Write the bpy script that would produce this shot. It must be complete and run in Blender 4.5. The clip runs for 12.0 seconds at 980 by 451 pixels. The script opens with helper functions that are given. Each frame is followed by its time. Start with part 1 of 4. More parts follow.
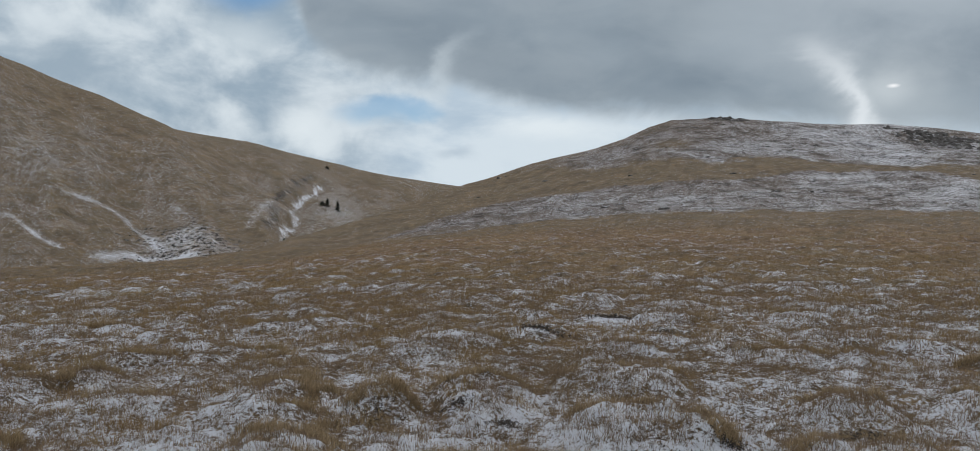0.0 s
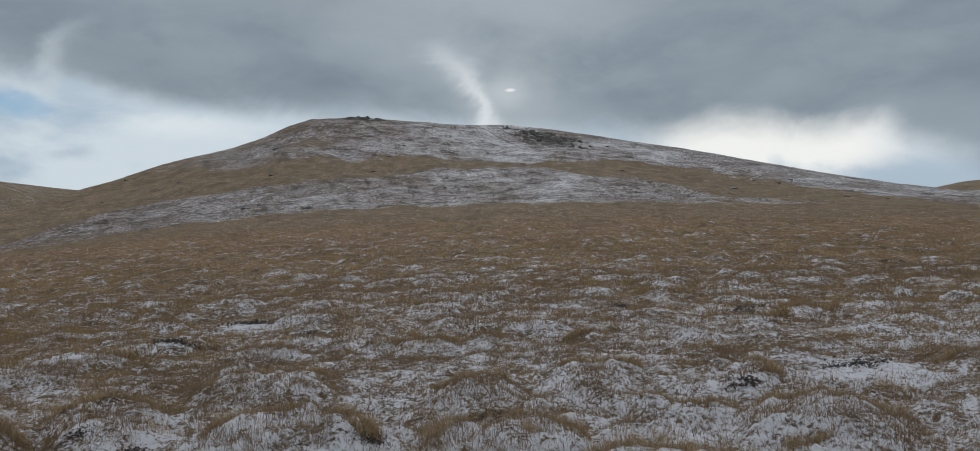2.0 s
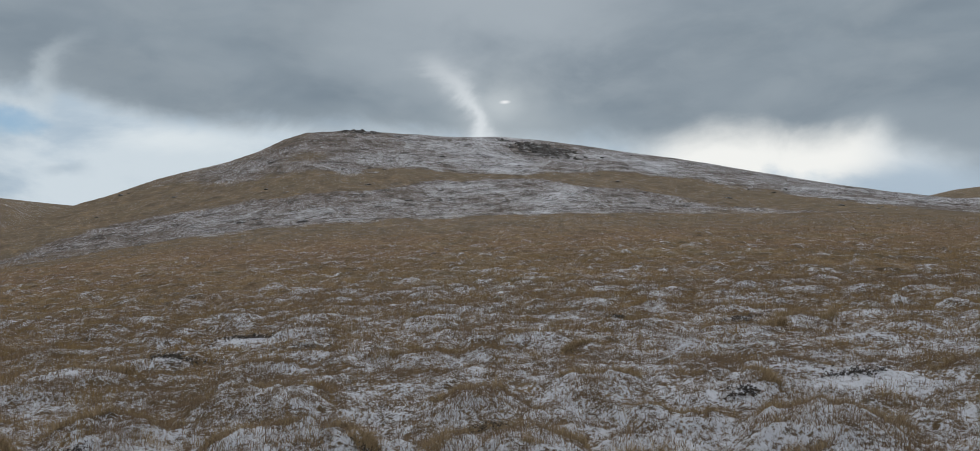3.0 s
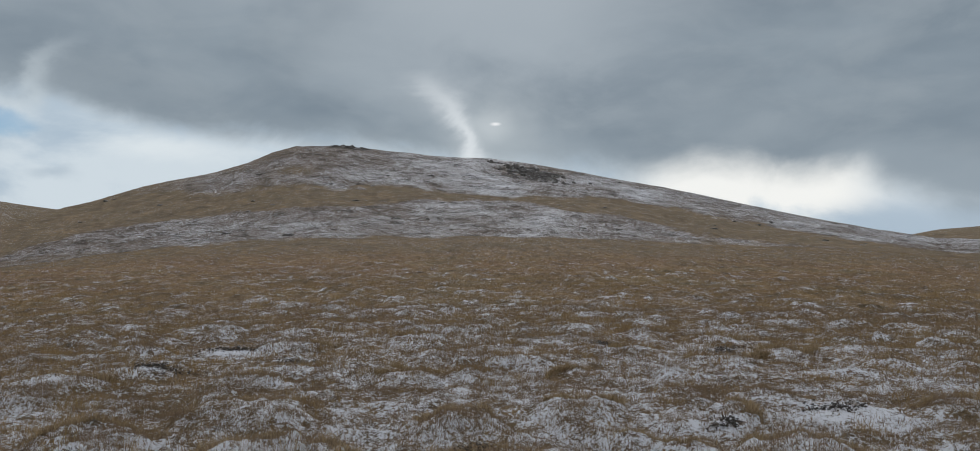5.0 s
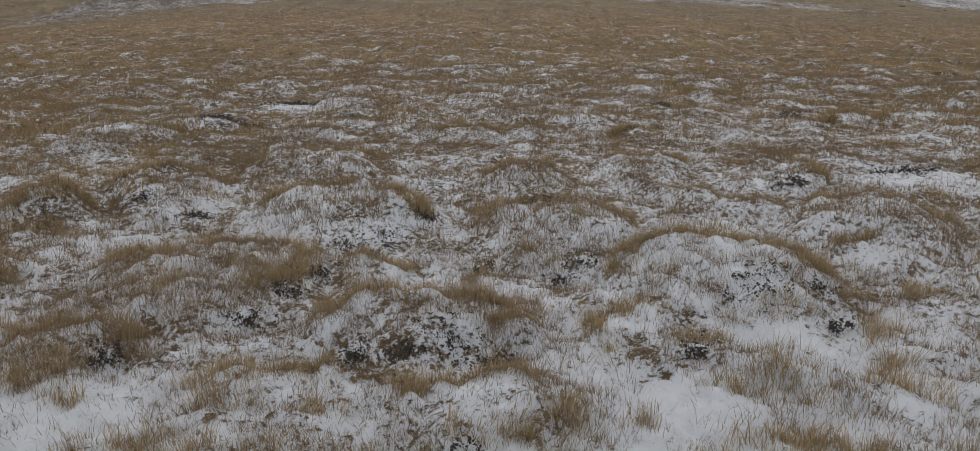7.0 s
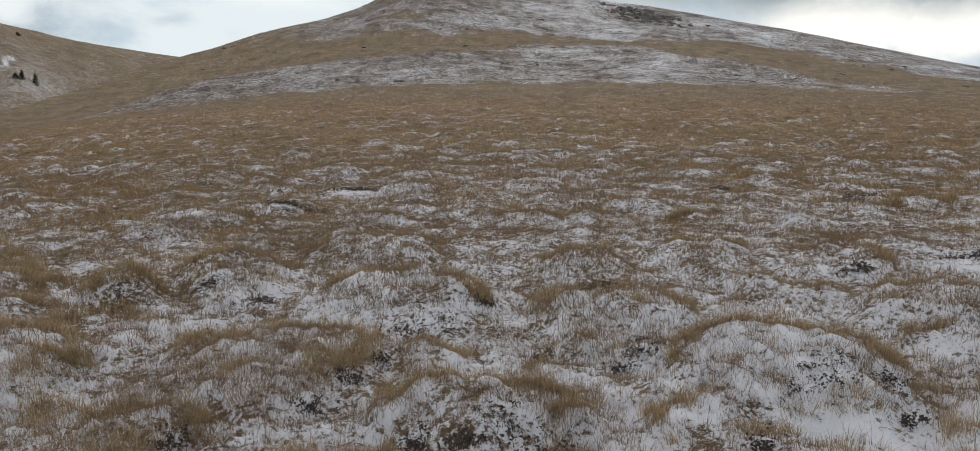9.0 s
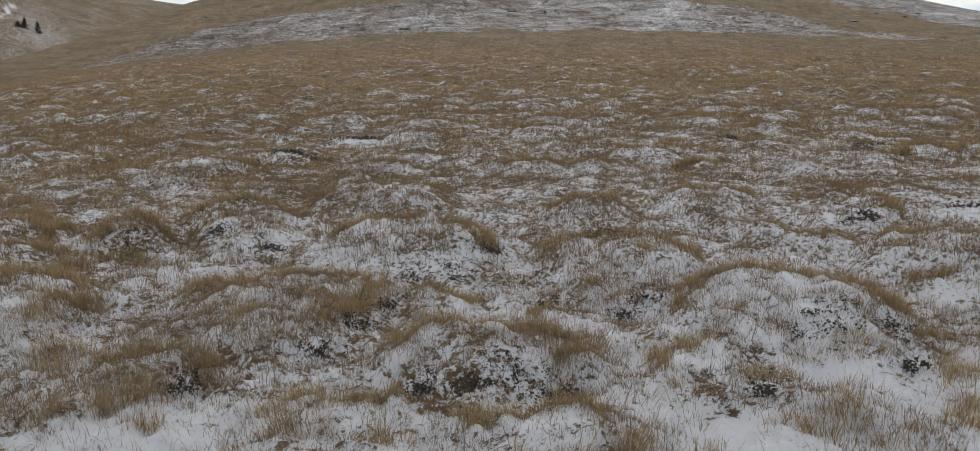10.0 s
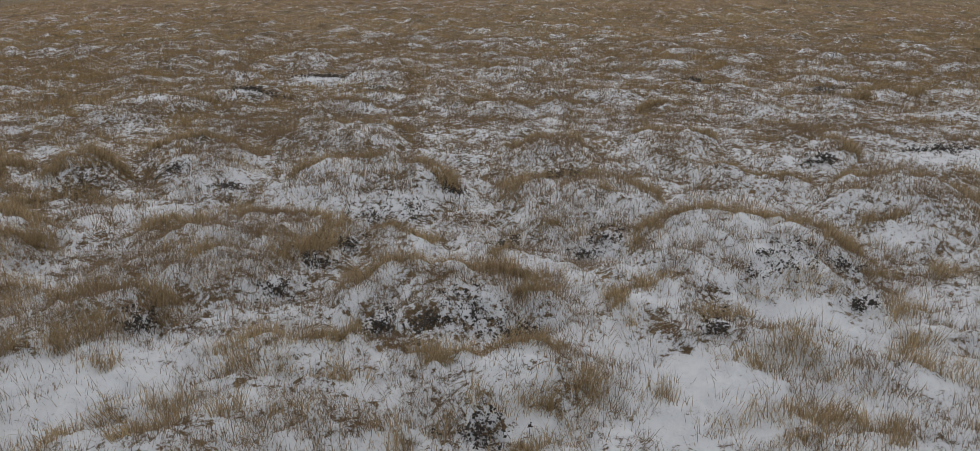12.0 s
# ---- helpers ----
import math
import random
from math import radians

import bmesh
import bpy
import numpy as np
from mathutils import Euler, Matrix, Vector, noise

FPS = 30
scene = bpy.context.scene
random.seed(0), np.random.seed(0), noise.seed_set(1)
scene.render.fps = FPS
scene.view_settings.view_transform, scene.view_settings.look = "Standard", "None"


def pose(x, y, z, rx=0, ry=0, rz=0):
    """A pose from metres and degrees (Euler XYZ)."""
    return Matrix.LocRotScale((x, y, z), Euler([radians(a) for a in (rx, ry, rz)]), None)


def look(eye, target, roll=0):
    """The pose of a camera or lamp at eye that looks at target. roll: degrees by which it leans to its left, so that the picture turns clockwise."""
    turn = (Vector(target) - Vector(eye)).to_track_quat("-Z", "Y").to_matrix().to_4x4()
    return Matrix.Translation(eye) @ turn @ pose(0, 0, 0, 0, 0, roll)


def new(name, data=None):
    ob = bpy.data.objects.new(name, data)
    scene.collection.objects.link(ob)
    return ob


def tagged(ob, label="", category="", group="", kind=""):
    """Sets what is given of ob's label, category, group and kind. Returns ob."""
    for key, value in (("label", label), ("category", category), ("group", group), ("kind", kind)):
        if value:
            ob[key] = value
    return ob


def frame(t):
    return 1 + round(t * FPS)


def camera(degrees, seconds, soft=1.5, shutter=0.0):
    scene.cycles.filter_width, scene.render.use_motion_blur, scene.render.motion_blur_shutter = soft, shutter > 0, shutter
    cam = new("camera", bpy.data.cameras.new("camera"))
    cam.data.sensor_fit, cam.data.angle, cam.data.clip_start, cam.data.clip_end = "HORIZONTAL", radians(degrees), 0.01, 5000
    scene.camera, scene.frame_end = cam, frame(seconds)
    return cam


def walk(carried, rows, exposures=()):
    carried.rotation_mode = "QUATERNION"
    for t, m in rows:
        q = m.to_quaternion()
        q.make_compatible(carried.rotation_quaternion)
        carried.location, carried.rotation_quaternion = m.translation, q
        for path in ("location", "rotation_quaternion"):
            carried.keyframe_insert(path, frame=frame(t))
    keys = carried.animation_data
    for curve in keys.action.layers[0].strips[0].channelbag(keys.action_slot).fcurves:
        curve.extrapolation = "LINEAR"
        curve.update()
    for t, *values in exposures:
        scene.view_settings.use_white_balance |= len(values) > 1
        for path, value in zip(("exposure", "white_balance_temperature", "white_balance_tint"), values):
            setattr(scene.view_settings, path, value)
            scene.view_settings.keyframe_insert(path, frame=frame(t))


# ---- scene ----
cam = camera(60.26, 12.0, soft=0.6)
# seconds, place, then tilt, lean and turn in degrees
PATH = [(t, pose(x, y, 1.6 + z, 90 + p, r, a)) for t, x, y, z, a, p, r in (
    (0.0, 0.0, 0.0, 0.0, -0.05, -0.01, -0.01),
    (0.5, 0.023, 0.003, 0.035, -13.8, 0.04, 0.42),
    (1.0, 0.076, 0.008, 0.036, -21.49, -0.28, 0.91),
    (1.5, 0.087, 0.019, 0.026, -23.27, -0.65, 1.59),
    (2.0, 0.079, 0.004, 0.031, -23.87, -0.55, 2.26),
    (2.5, 0.068, 0.007, 0.03, -24.13, -0.15, 2.51),
    (3.0, 0.061, 0.005, 0.031, -24.16, 0.24, 2.76),
    (5.0, -0.024, -0.052, 0.046, -25.14, 1.65, 0.45),
    (5.5, -0.056, -0.044, 0.015, -24.89, -1.1, -0.01),
    (6.0, -0.088, -0.011, -0.039, -23.8, -8.54, -0.72),
    (6.5, -0.108, 0.041, -0.06, -21.99, -13.05, -0.63),
    (7.0, -0.104, 0.079, -0.064, -21.63, -14.18, -0.28),
    (7.5, -0.121, 0.068, -0.03, -21.32, -10.28, -0.04),
    (7.7, -0.127, 0.062, -0.023, -20.78, -8.21, 0.11),
    (9.3, -0.132, 0.038, -0.025, -17.48, -8.96, 0.59),
    (9.5, -0.131, 0.036, -0.03, -17.38, -9.6, 0.62),
    (10.0, -0.132, 0.031, -0.038, -17.38, -12.01, 0.45),
    (10.5, -0.111, 0.038, -0.053, -17.73, -15.33, 0.24),
    (11.0, -0.101, 0.038, -0.056, -18.61, -16.57, -0.01),
    (11.5, -0.114, 0.025, -0.054, -19.19, -16.48, -0.41),
    (12.0, -0.105, 0.025, -0.051, -19.55, -15.97, -0.48),
)]
walk(cam, PATH, exposures=((0.0, -0.07, 6350, 10), (0.5, -0.25, 6300, 10), (1.5, -0.2, 6350, 10), (3.0, -0.17, 6400, 10), (5.2, -0.15, 6400, 10), (6.0, -0.22, 6500, 10), (6.5, 0.19, 6680, 10), (7.0, 0.18, 6700, 10), (12.0, 0.19, 6750, 10)))


# ---- node helper ----
class Nodes:
    """Short hand for building a node tree."""

    def __init__(self, tree):
        self.tree = tree
        tree.nodes.clear()

    def add(self, kind, **settings):
        node = self.tree.nodes.new(kind)
        for key, value in settings.items():
            setattr(node, key, value)
        return node

    def feed(self, socket, value):
        if isinstance(value, bpy.types.NodeSocket):
            self.tree.links.new(value, socket)
        else:
            socket.default_value = value

    def math(self, op, a, b=0.0, c=0.0):
        node = self.add("ShaderNodeMath", operation=op)
        for socket, value in zip(node.inputs, (a, b, c)):
            self.feed(socket, value)
        return node.outputs[0]

    def ramp(self, value, lo, hi, out_lo=0.0, out_hi=1.0):
        node = self.add("ShaderNodeMapRange", interpolation_type="SMOOTHSTEP")
        for socket, v in zip(node.inputs, (value, lo, hi, out_lo, out_hi)):
            self.feed(socket, v)
        return node.outputs[0]

    def mix(self, fac, a, b, blend="MIX"):
        node = self.add("ShaderNodeMix", data_type="RGBA", blend_type=blend)
        self.feed(node.inputs[0], fac)
        for socket, value in ((node.inputs[6], a), (node.inputs[7], b)):
            self.feed(socket, (*value, 1.0) if isinstance(value, tuple) and len(value) == 3 else value)
        return node.outputs[2]

    def noise(self, vector, scale, detail=4.0, rough=0.55, warp=0.0):
        node = self.add("ShaderNodeTexNoise")
        self.feed(node.inputs["Vector"], vector)
        for key, value in (("Scale", scale), ("Detail", detail), ("Roughness", rough), ("Distortion", warp)):
            self.feed(node.inputs[key], value)
        return node.outputs["Fac"]

    def table(self, value, points):
        """A piecewise straight function of value, by (value, result) pairs."""
        lo, hi = points[0][0], points[-1][0]
        least, most = min(p[1] for p in points), max(p[1] for p in points)
        ramp = self.add("ShaderNodeValToRGB")
        self.feed(ramp.inputs[0], self.math("DIVIDE", self.math("SUBTRACT", value, lo), hi - lo))
        stops = ramp.color_ramp.elements
        while len(stops) < len(points):
            stops.new(0.5)
        for stop, (at, result) in zip(stops, points):
            stop.position = (at - lo) / (hi - lo)
        for stop, (at, result) in zip(stops, points):
            g = (result - least) / (most - least)
            stop.color = (g, g, g, 1.0)
        return self.math("ADD", self.math("MULTIPLY", ramp.outputs[0], most - least), least)

    def turned(self, vector, turn, scale):
        """The vector turned about z, then scaled."""
        return self.stretch(self.stretch(vector, (1, 1, 1), (0, 0, turn)), scale)

    def stretch(self, vector, scale, turn=(0, 0, 0)):
        node = self.add("ShaderNodeMapping")
        self.feed(node.inputs["Vector"], vector)
        node.inputs["Scale"].default_value, node.inputs["Rotation"].default_value = scale, turn
        return node.outputs[0]


# ---- world: broken winter cloud, the sun hidden behind it ----
SUN_BEARING, SUN_HEIGHT = 25.6, 9.0
world = bpy.data.worlds.new("world")
scene.world = world
world.use_nodes = True
w = Nodes(world.node_tree)
way = w.add("ShaderNodeTexCoord").outputs["Generated"]
axes = w.add("ShaderNodeSeparateXYZ")
w.feed(axes.inputs[0], way)
bearing = w.math("DEGREES", w.math("ARCTAN2", axes.outputs[0], axes.outputs[1]))
height = w.math("DEGREES", w.math("ARCSINE", axes.outputs[2]))
sky = w.add("ShaderNodeTexSky", sky_type="NISHITA", sun_disc=False, sun_elevation=radians(SUN_HEIGHT),
            sun_rotation=radians(SUN_BEARING), altitude=500.0, air_density=1.0, dust_density=0.6, ozone_density=2.0)
blue = w.mix(1.0, sky.outputs[0], (0.085, 0.095, 0.11), "MULTIPLY")
layer = w.stretch(way, (1.0, 1.0, 2.0))
billow = w.noise(layer, 5.0, 9.0, 0.56, 0.4)
wisps = w.noise(w.stretch(way, (1.0, 1.0, 2.4), (0.0, 0.12, 0.0)), 9.0, 8.0, 0.56, 0.6)
broad = w.noise(layer, 2.6, 4.0, 0.5, 0.3)
lump = w.noise(w.stretch(way, (1.0, 1.0, 1.5)), 11.0, 8.0, 0.54, 0.25)


def sway(value, by):
    """A noise about zero, so many degrees strong."""
    return w.math("MULTIPLY", w.math("SUBTRACT", value, 0.5), by)


def blot(at, reach, soft=0.0):
    """1 in the middle of an oval of the sky with a torn rim, 0 outside it; bearing and height of both in degrees."""
    u = w.math("DIVIDE", w.math("SUBTRACT", w.math("ADD", bearing, sway(billow, 4.0)), at[0]), reach[0])
    v = w.math("DIVIDE", w.math("SUBTRACT", w.math("ADD", height, sway(lump, 3.0)), at[1]), reach[1])
    far = w.math("SQRT", w.math("ADD", w.math("MULTIPLY", u, u), w.math("MULTIPLY", v, v)))
    return w.ramp(far, 1.0, soft)


# heaped bright cloud low in the sky, paler and flatter to the right, with thin blue gaps
bank = w.mix(w.ramp(billow, 0.36, 0.60), (0.47, 0.575, 0.67), (0.69, 0.77, 0.82))
heap = w.mix(w.ramp(w.math("ADD", w.math("MULTIPLY", lump, 0.6), w.math("MULTIPLY", billow, 0.4)), 0.38, 0.60), (0.31, 0.40, 0.48), (0.70, 0.765, 0.80))
bank = w.mix(w.ramp(bearing, -3.0, -11.0, 0.0, 0.9), bank, heap)
bank = w.mix(w.math("MULTIPLY", blot((-12.2, 6.6), (3.0, 2.6)), 0.75), bank, (0.80, 0.86, 0.88))
bank = w.mix(w.math("MULTIPLY", blot((-16.8, 11.8), (4.0, 2.2)), 0.6), bank, (0.72, 0.79, 0.82))
bank = w.mix(w.math("MULTIPLY", blot((-27.0, 9.5), (6.0, 3.5)), 0.5), bank, (0.36, 0.44, 0.51))
bank = w.mix(w.math("MULTIPLY", blot((4.0, 6.6), (7.0, 1.3)), 0.75), bank, (0.82, 0.88, 0.90))
bank = w.mix(w.math("MULTIPLY", blot((-2.0, 4.9), (2.2, 0.8)), 0.55), bank, (0.43, 0.52, 0.60))
clear_sky = w.mix(0.35, blue, (0.16, 0.38, 0.68))
for middle, reach, much in (((-7.0, 7.7), (4.4, 1.25), 0.75), ((-16.4, 15.2), (4.0, 2.6), 0.9), ((-4.6, 7.6), (1.6, 0.9), 0.6)):
    bank = w.mix(w.math("MULTIPLY", blot(middle, reach, 0.2), much), bank, clear_sky)
glare = w.math("MULTIPLY", w.ramp(bearing, 33.0, 38.0), w.ramp(w.math("ADD", height, sway(lump, 7.0)), 0.9, 3.2))
bank = w.mix(w.math("MULTIPLY", glare, w.ramp(bearing, 52.0, 47.0, 0.25, 1.0)), bank, (1.0, 1.0, 0.96))
bank = w.mix(w.math("MULTIPLY", w.ramp(bearing, 44.0, 51.0), w.ramp(w.math("ADD", height, sway(billow, 2.0)), 3.2, 1.6, 0.0, 0.85)), bank, (0.46, 0.56, 0.655))
# the grey deck and its ragged lower edge
edge = w.table(bearing, ((-40, 17.5), (-16, 16.5), (-13, 14.8), (-12, 12.2), (-9.4, 10.5), (-3.5, 9.4), (0.7, 8.5), (9, 7.4), (16, 6.7), (30, 5.6), (35, 4.9), (37, 5.5), (39.5, 5.9),
                          (42, 5.3), (45, 4.8), (49, 4.9), (51, 3.6), (54, 2.0), (62, 1.5)))
rise = w.math("SUBTRACT", w.math("ADD", height, w.math("ADD", sway(billow, 3.0), sway(lump, -2.6))), edge)
deck_cover = w.ramp(rise, w.ramp(bearing, 28.0, 36.0, -0.9, -1.5), w.ramp(bearing, 28.0, 36.0, 1.0, 1.5))
deck = w.mix(w.ramp(broad, 0.36, 0.64), (0.215, 0.268, 0.318), (0.32, 0.38, 0.43))
deck = w.mix(w.ramp(billow, 0.40, 0.66, 0.0, 0.35), deck, (0.36, 0.415, 0.455))
deck = w.mix(w.ramp(wisps, 0.40, 0.70, 0.0, 0.30), deck, (0.38, 0.43, 0.465))
veil = w.math("MULTIPLY", w.ramp(w.math("ABSOLUTE", w.math("SUBTRACT", bearing, 26.0)), 18.0, 2.0), w.ramp(w.math("ADD", height, sway(billow, 10.0)), 7.0, 15.0))
deck = w.mix(w.math("MULTIPLY", veil, 0.85), deck, (0.43, 0.485, 0.53))
deck = w.mix(w.ramp(rise, 2.4, 0.2, 0.0, 0.35), deck, (0.40, 0.46, 0.50))
deck = w.mix(w.ramp(height, 12.0, 50.0), deck, (0.83, 0.83, 0.84))
clouds = w.mix(deck_cover, bank, deck)


def rift(middles, widths, strengths):
    """A torn upright rift: its bearing, half-width and strength by height."""
    d = w.math("DIVIDE", w.math("ADD", w.math("SUBTRACT", bearing, w.table(height, middles)), w.math("ADD", sway(wisps, 4.0), sway(lump, 4.0))), w.table(height, widths))
    return w.math("MULTIPLY", w.math("EXPONENT", w.math("MULTIPLY", w.math("MULTIPLY", d, d), -1.0)), w.table(height, strengths))


# a faint rift in the deck, brighter cloud round the hidden sun and a torn streak of light beside it
clouds = w.mix(rift(((8, -4.0), (9.6, -3.5), (12.3, -1.9), (14, -0.6)), ((8, 1.2), (14, 0.7)), ((7.5, 0.0), (9.2, 0.6), (11.5, 0.45), (13.5, 0.0))), clouds, (0.60, 0.67, 0.71))
dx, dy = w.math("SUBTRACT", bearing, SUN_BEARING), w.math("MULTIPLY", w.math("SUBTRACT", height, 8.5), 1.4)
off = w.math("SQRT", w.math("ADD", w.math("MULTIPLY", dx, dx), w.math("MULTIPLY", dy, dy)))
clouds = w.mix(w.ramp(w.math("ADD", off, sway(lump, 5.0)), 6.0, 0.0, 0.0, 0.45), clouds, (0.60, 0.65, 0.67))
clouds = w.mix(w.math("MULTIPLY", blot((24.9, 8.6), (2.4, 2.0)), 0.5), clouds, (0.66, 0.71, 0.73))
clouds = w.mix(rift(((5, 24.0), (6.4, 23.8), (8, 23.4), (9.9, 22.4), (11.2, 21.0), (13, 19.6)), ((5, 1.4), (6.5, 0.95), (8, 0.75), (10, 1.3), (11, 1.6), (13, 1.9)),
                    ((5, 0.9), (8, 0.68), (10, 0.54), (11, 0.38), (12.2, 0.0))), clouds, (0.86, 0.90, 0.92))
flat = w.math("SQRT", w.math("ADD", w.math("MULTIPLY", dx, dx), w.math("MULTIPLY", w.math("MULTIPLY", dy, dy), 4.0)))
clouds = w.mix(w.math("MULTIPLY", w.ramp(w.math("ADD", flat, sway(lump, 0.8)), 0.6, 0.1, 0.0, 0.9), w.ramp(wisps, 0.36, 0.56, 0.6, 1.0)), clouds, (1.0, 1.0, 1.0))
back = w.add("ShaderNodeBackground")
w.feed(back.inputs[0], clouds)
back.inputs[1].default_value = 1.0
w.tree.links.new(back.outputs[0], w.add("ShaderNodeOutputWorld").inputs[0])

lamp = bpy.data.lights.new("sun", "SUN")
lamp.energy, lamp.angle, lamp.color = 0.7, radians(20), (1.0, 0.95, 0.88)
sun = new("sun", lamp)
a, e = radians(SUN_BEARING), radians(SUN_HEIGHT)
sun.matrix_world = look((60 * math.sin(a), 60 * math.cos(a), 40), (60 * math.sin(a) - math.sin(a) * math.cos(e), 60 * math.cos(a) - math.cos(a) * math.cos(e), 40 - math.sin(e)))


# ---- materials ----
def material(name):
    m = bpy.data.materials.new(name)
    m.use_nodes = True
    n = Nodes(m.node_tree)
    bsdf = n.add("ShaderNodeBsdfPrincipled")
    out = n.add("ShaderNodeOutputMaterial")
    n.tree.links.new(bsdf.outputs[0], out.inputs[0])
    return m, n, bsdf


def bump(n, bsdf, value, strength, distance):
    node = n.add("ShaderNodeBump")
    node.inputs["Strength"].default_value, node.inputs["Distance"].default_value = strength, distance
    n.feed(node.inputs["Height"], value)
    n.tree.links.new(node.outputs[0], bsdf.inputs["Normal"])


def moor_material():
    """Dead winter grass and peat with thin, broken snow lying on it."""
    m, n, bsdf = material("moor")
    place = n.add("ShaderNodeNewGeometry").outputs["Position"]
    snow = n.add("ShaderNodeAttribute", attribute_name="snow").outputs["Fac"]
    bare = n.add("ShaderNodeAttribute", attribute_name="bare").outputs["Fac"]
    warm = n.add("ShaderNodeAttribute", attribute_name="warm").outputs["Fac"]
    hill = n.add("ShaderNodeAttribute", attribute_name="hill").outputs["Fac"]
    fine, mid = n.noise(place, 130.0, 4.0, 0.75), n.noise(place, 8.0, 6.0, 0.7, 0.4)
    coarse, wide = n.noise(place, 1.1, 8.0, 0.74), n.noise(place, 0.16, 5.0, 0.6)
    speck = n.noise(place, 30.0, 3.0, 0.6)
    fall = n.add("ShaderNodeAttribute", attribute_name="fall_line").outputs["Vector"]
    chips = n.noise(n.stretch(fall, (0.8, 1.0, 1.0)), 5.5, 3.0, 0.6)
    # tufts of turf seen along the slope: short flecks and longer drifts of paler and darker grass
    tuft = n.noise(n.turned(place, 0.31, (2.6, 0.75, 1.0)), 1.0, 5.0, 0.68, 0.2)
    tract = n.noise(n.turned(place, 0.31, (0.35, 0.12, 0.3)), 1.0, 4.0, 0.6, 0.3)
    tint = n.math("ADD", 0.5, n.math("ADD", n.math("MULTIPLY", n.math("SUBTRACT", tuft, 0.5), 2.6), n.math("MULTIPLY", n.math("SUBTRACT", tract, 0.5), 1.2)))
    # the hillsides carry coarser mottles: snow, heath and turf in ledges and patches
    ledge, mottle = n.noise(n.stretch(fall, (0.65, 1.0, 1.0), (0, 0, 0.03)), 1.9, 8.0, 0.76, 0.25), n.noise(n.stretch(fall, (0.6, 1.0, 1.0)), 0.36, 9.0, 0.76, 0.3)
    straw = n.mix(n.ramp(mid, 0.3, 0.7), (0.085, 0.057, 0.033), (0.225, 0.152, 0.085))
    straw = n.mix(n.ramp(fine, 0.38, 0.68, 0.0, 0.7), straw, (0.34, 0.245, 0.15))
    rust = n.mix(n.ramp(fine, 0.3, 0.7), (0.115, 0.066, 0.036), (0.32, 0.20, 0.115))
    turf = n.mix(n.math("MULTIPLY", warm, n.ramp(coarse, 0.3, 0.62)), straw, rust)
    turf = n.mix(n.ramp(wide, 0.48, 0.66, 0.0, 0.5), turf, (0.225, 0.18, 0.095))
    turf = n.mix(n.ramp(coarse, 0.47, 0.33, 0.0, 0.7), turf, (0.075, 0.056, 0.036))
    turf = n.mix(n.ramp(coarse, 0.56, 0.70, 0.0, 0.6), turf, (0.36, 0.275, 0.165))
    turf = n.mix(n.math("MULTIPLY", n.ramp(hill, 0.0, 0.2), 0.55), turf, (0.168, 0.14, 0.10))
    turf = n.mix(n.ramp(tint, 0.5, 1.0, 0.0, 0.6), turf, (0.385, 0.27, 0.145))
    turf = n.mix(n.ramp(tint, 0.5, 0.0, 0.0, 0.7), turf, (0.095, 0.07, 0.042))
    heathy = n.ramp(hill, 0.45, 0.90)
    turf = n.mix(n.math("MULTIPLY", heathy, 0.75), turf, n.mix(n.ramp(ledge, 0.35, 0.65), (0.085, 0.068, 0.062), (0.22, 0.185, 0.165)))
    turf = n.mix(n.math("MULTIPLY", hill, n.ramp(mottle, 0.54, 0.38, 0.0, 0.85)), turf, (0.062, 0.05, 0.038))
    turf = n.mix(n.math("MULTIPLY", hill, n.ramp(mottle, 0.54, 0.72, 0.0, 0.5)), turf, (0.34, 0.275, 0.19))
    peat = n.mix(fine, (0.026, 0.023, 0.02), (0.09, 0.08, 0.07))
    dark = n.math("ADD", n.math("MULTIPLY", n.math("SUBTRACT", mid, 0.5), 0.8), n.math("MULTIPLY", n.math("SUBTRACT", coarse, 0.5), -1.2))
    dark = n.math("ADD", dark, n.math("MULTIPLY", hill, n.math("MULTIPLY", n.math("SUBTRACT", mottle, 0.5), -2.2)))
    turf = n.mix(n.ramp(n.math("ADD", bare, dark), 0.47, 0.58), turf, peat)
    grain = n.math("ADD", n.math("MULTIPLY", n.math("SUBTRACT", fine, 0.5), 1.2), n.math("MULTIPLY", n.math("SUBTRACT", mid, 0.5), 1.5))
    grain = n.math("ADD", grain, n.math("MULTIPLY", n.math("SUBTRACT", speck, 0.5), 1.5))
    grain = n.math("ADD", grain, n.math("MULTIPLY", n.math("SUBTRACT", coarse, 0.5), 0.8))
    grain = n.math("ADD", grain, n.math("MULTIPLY", hill, n.math("ADD", n.math("MULTIPLY", n.math("SUBTRACT", ledge, 0.5), 2.4), n.math("MULTIPLY", n.math("SUBTRACT", mottle, 0.5), 1.3))))
    grain = n.math("ADD", grain, n.math("MULTIPLY", hill, n.math("MULTIPLY", n.math("SUBTRACT", chips, 0.5), 2.0)))
    # thin flecks of snow left among the tufts, farther up the moor
    fleck = n.math("MULTIPLY", n.ramp(n.noise(n.turned(place, 0.31, (2.2, 0.9, 1.0)), 1.0, 4.0, 0.62), 0.58, 0.72, 0.0, 0.20), n.math("MULTIPLY", n.ramp(warm, 0.3, 0.7), n.ramp(hill, 0.45, 0.2)))
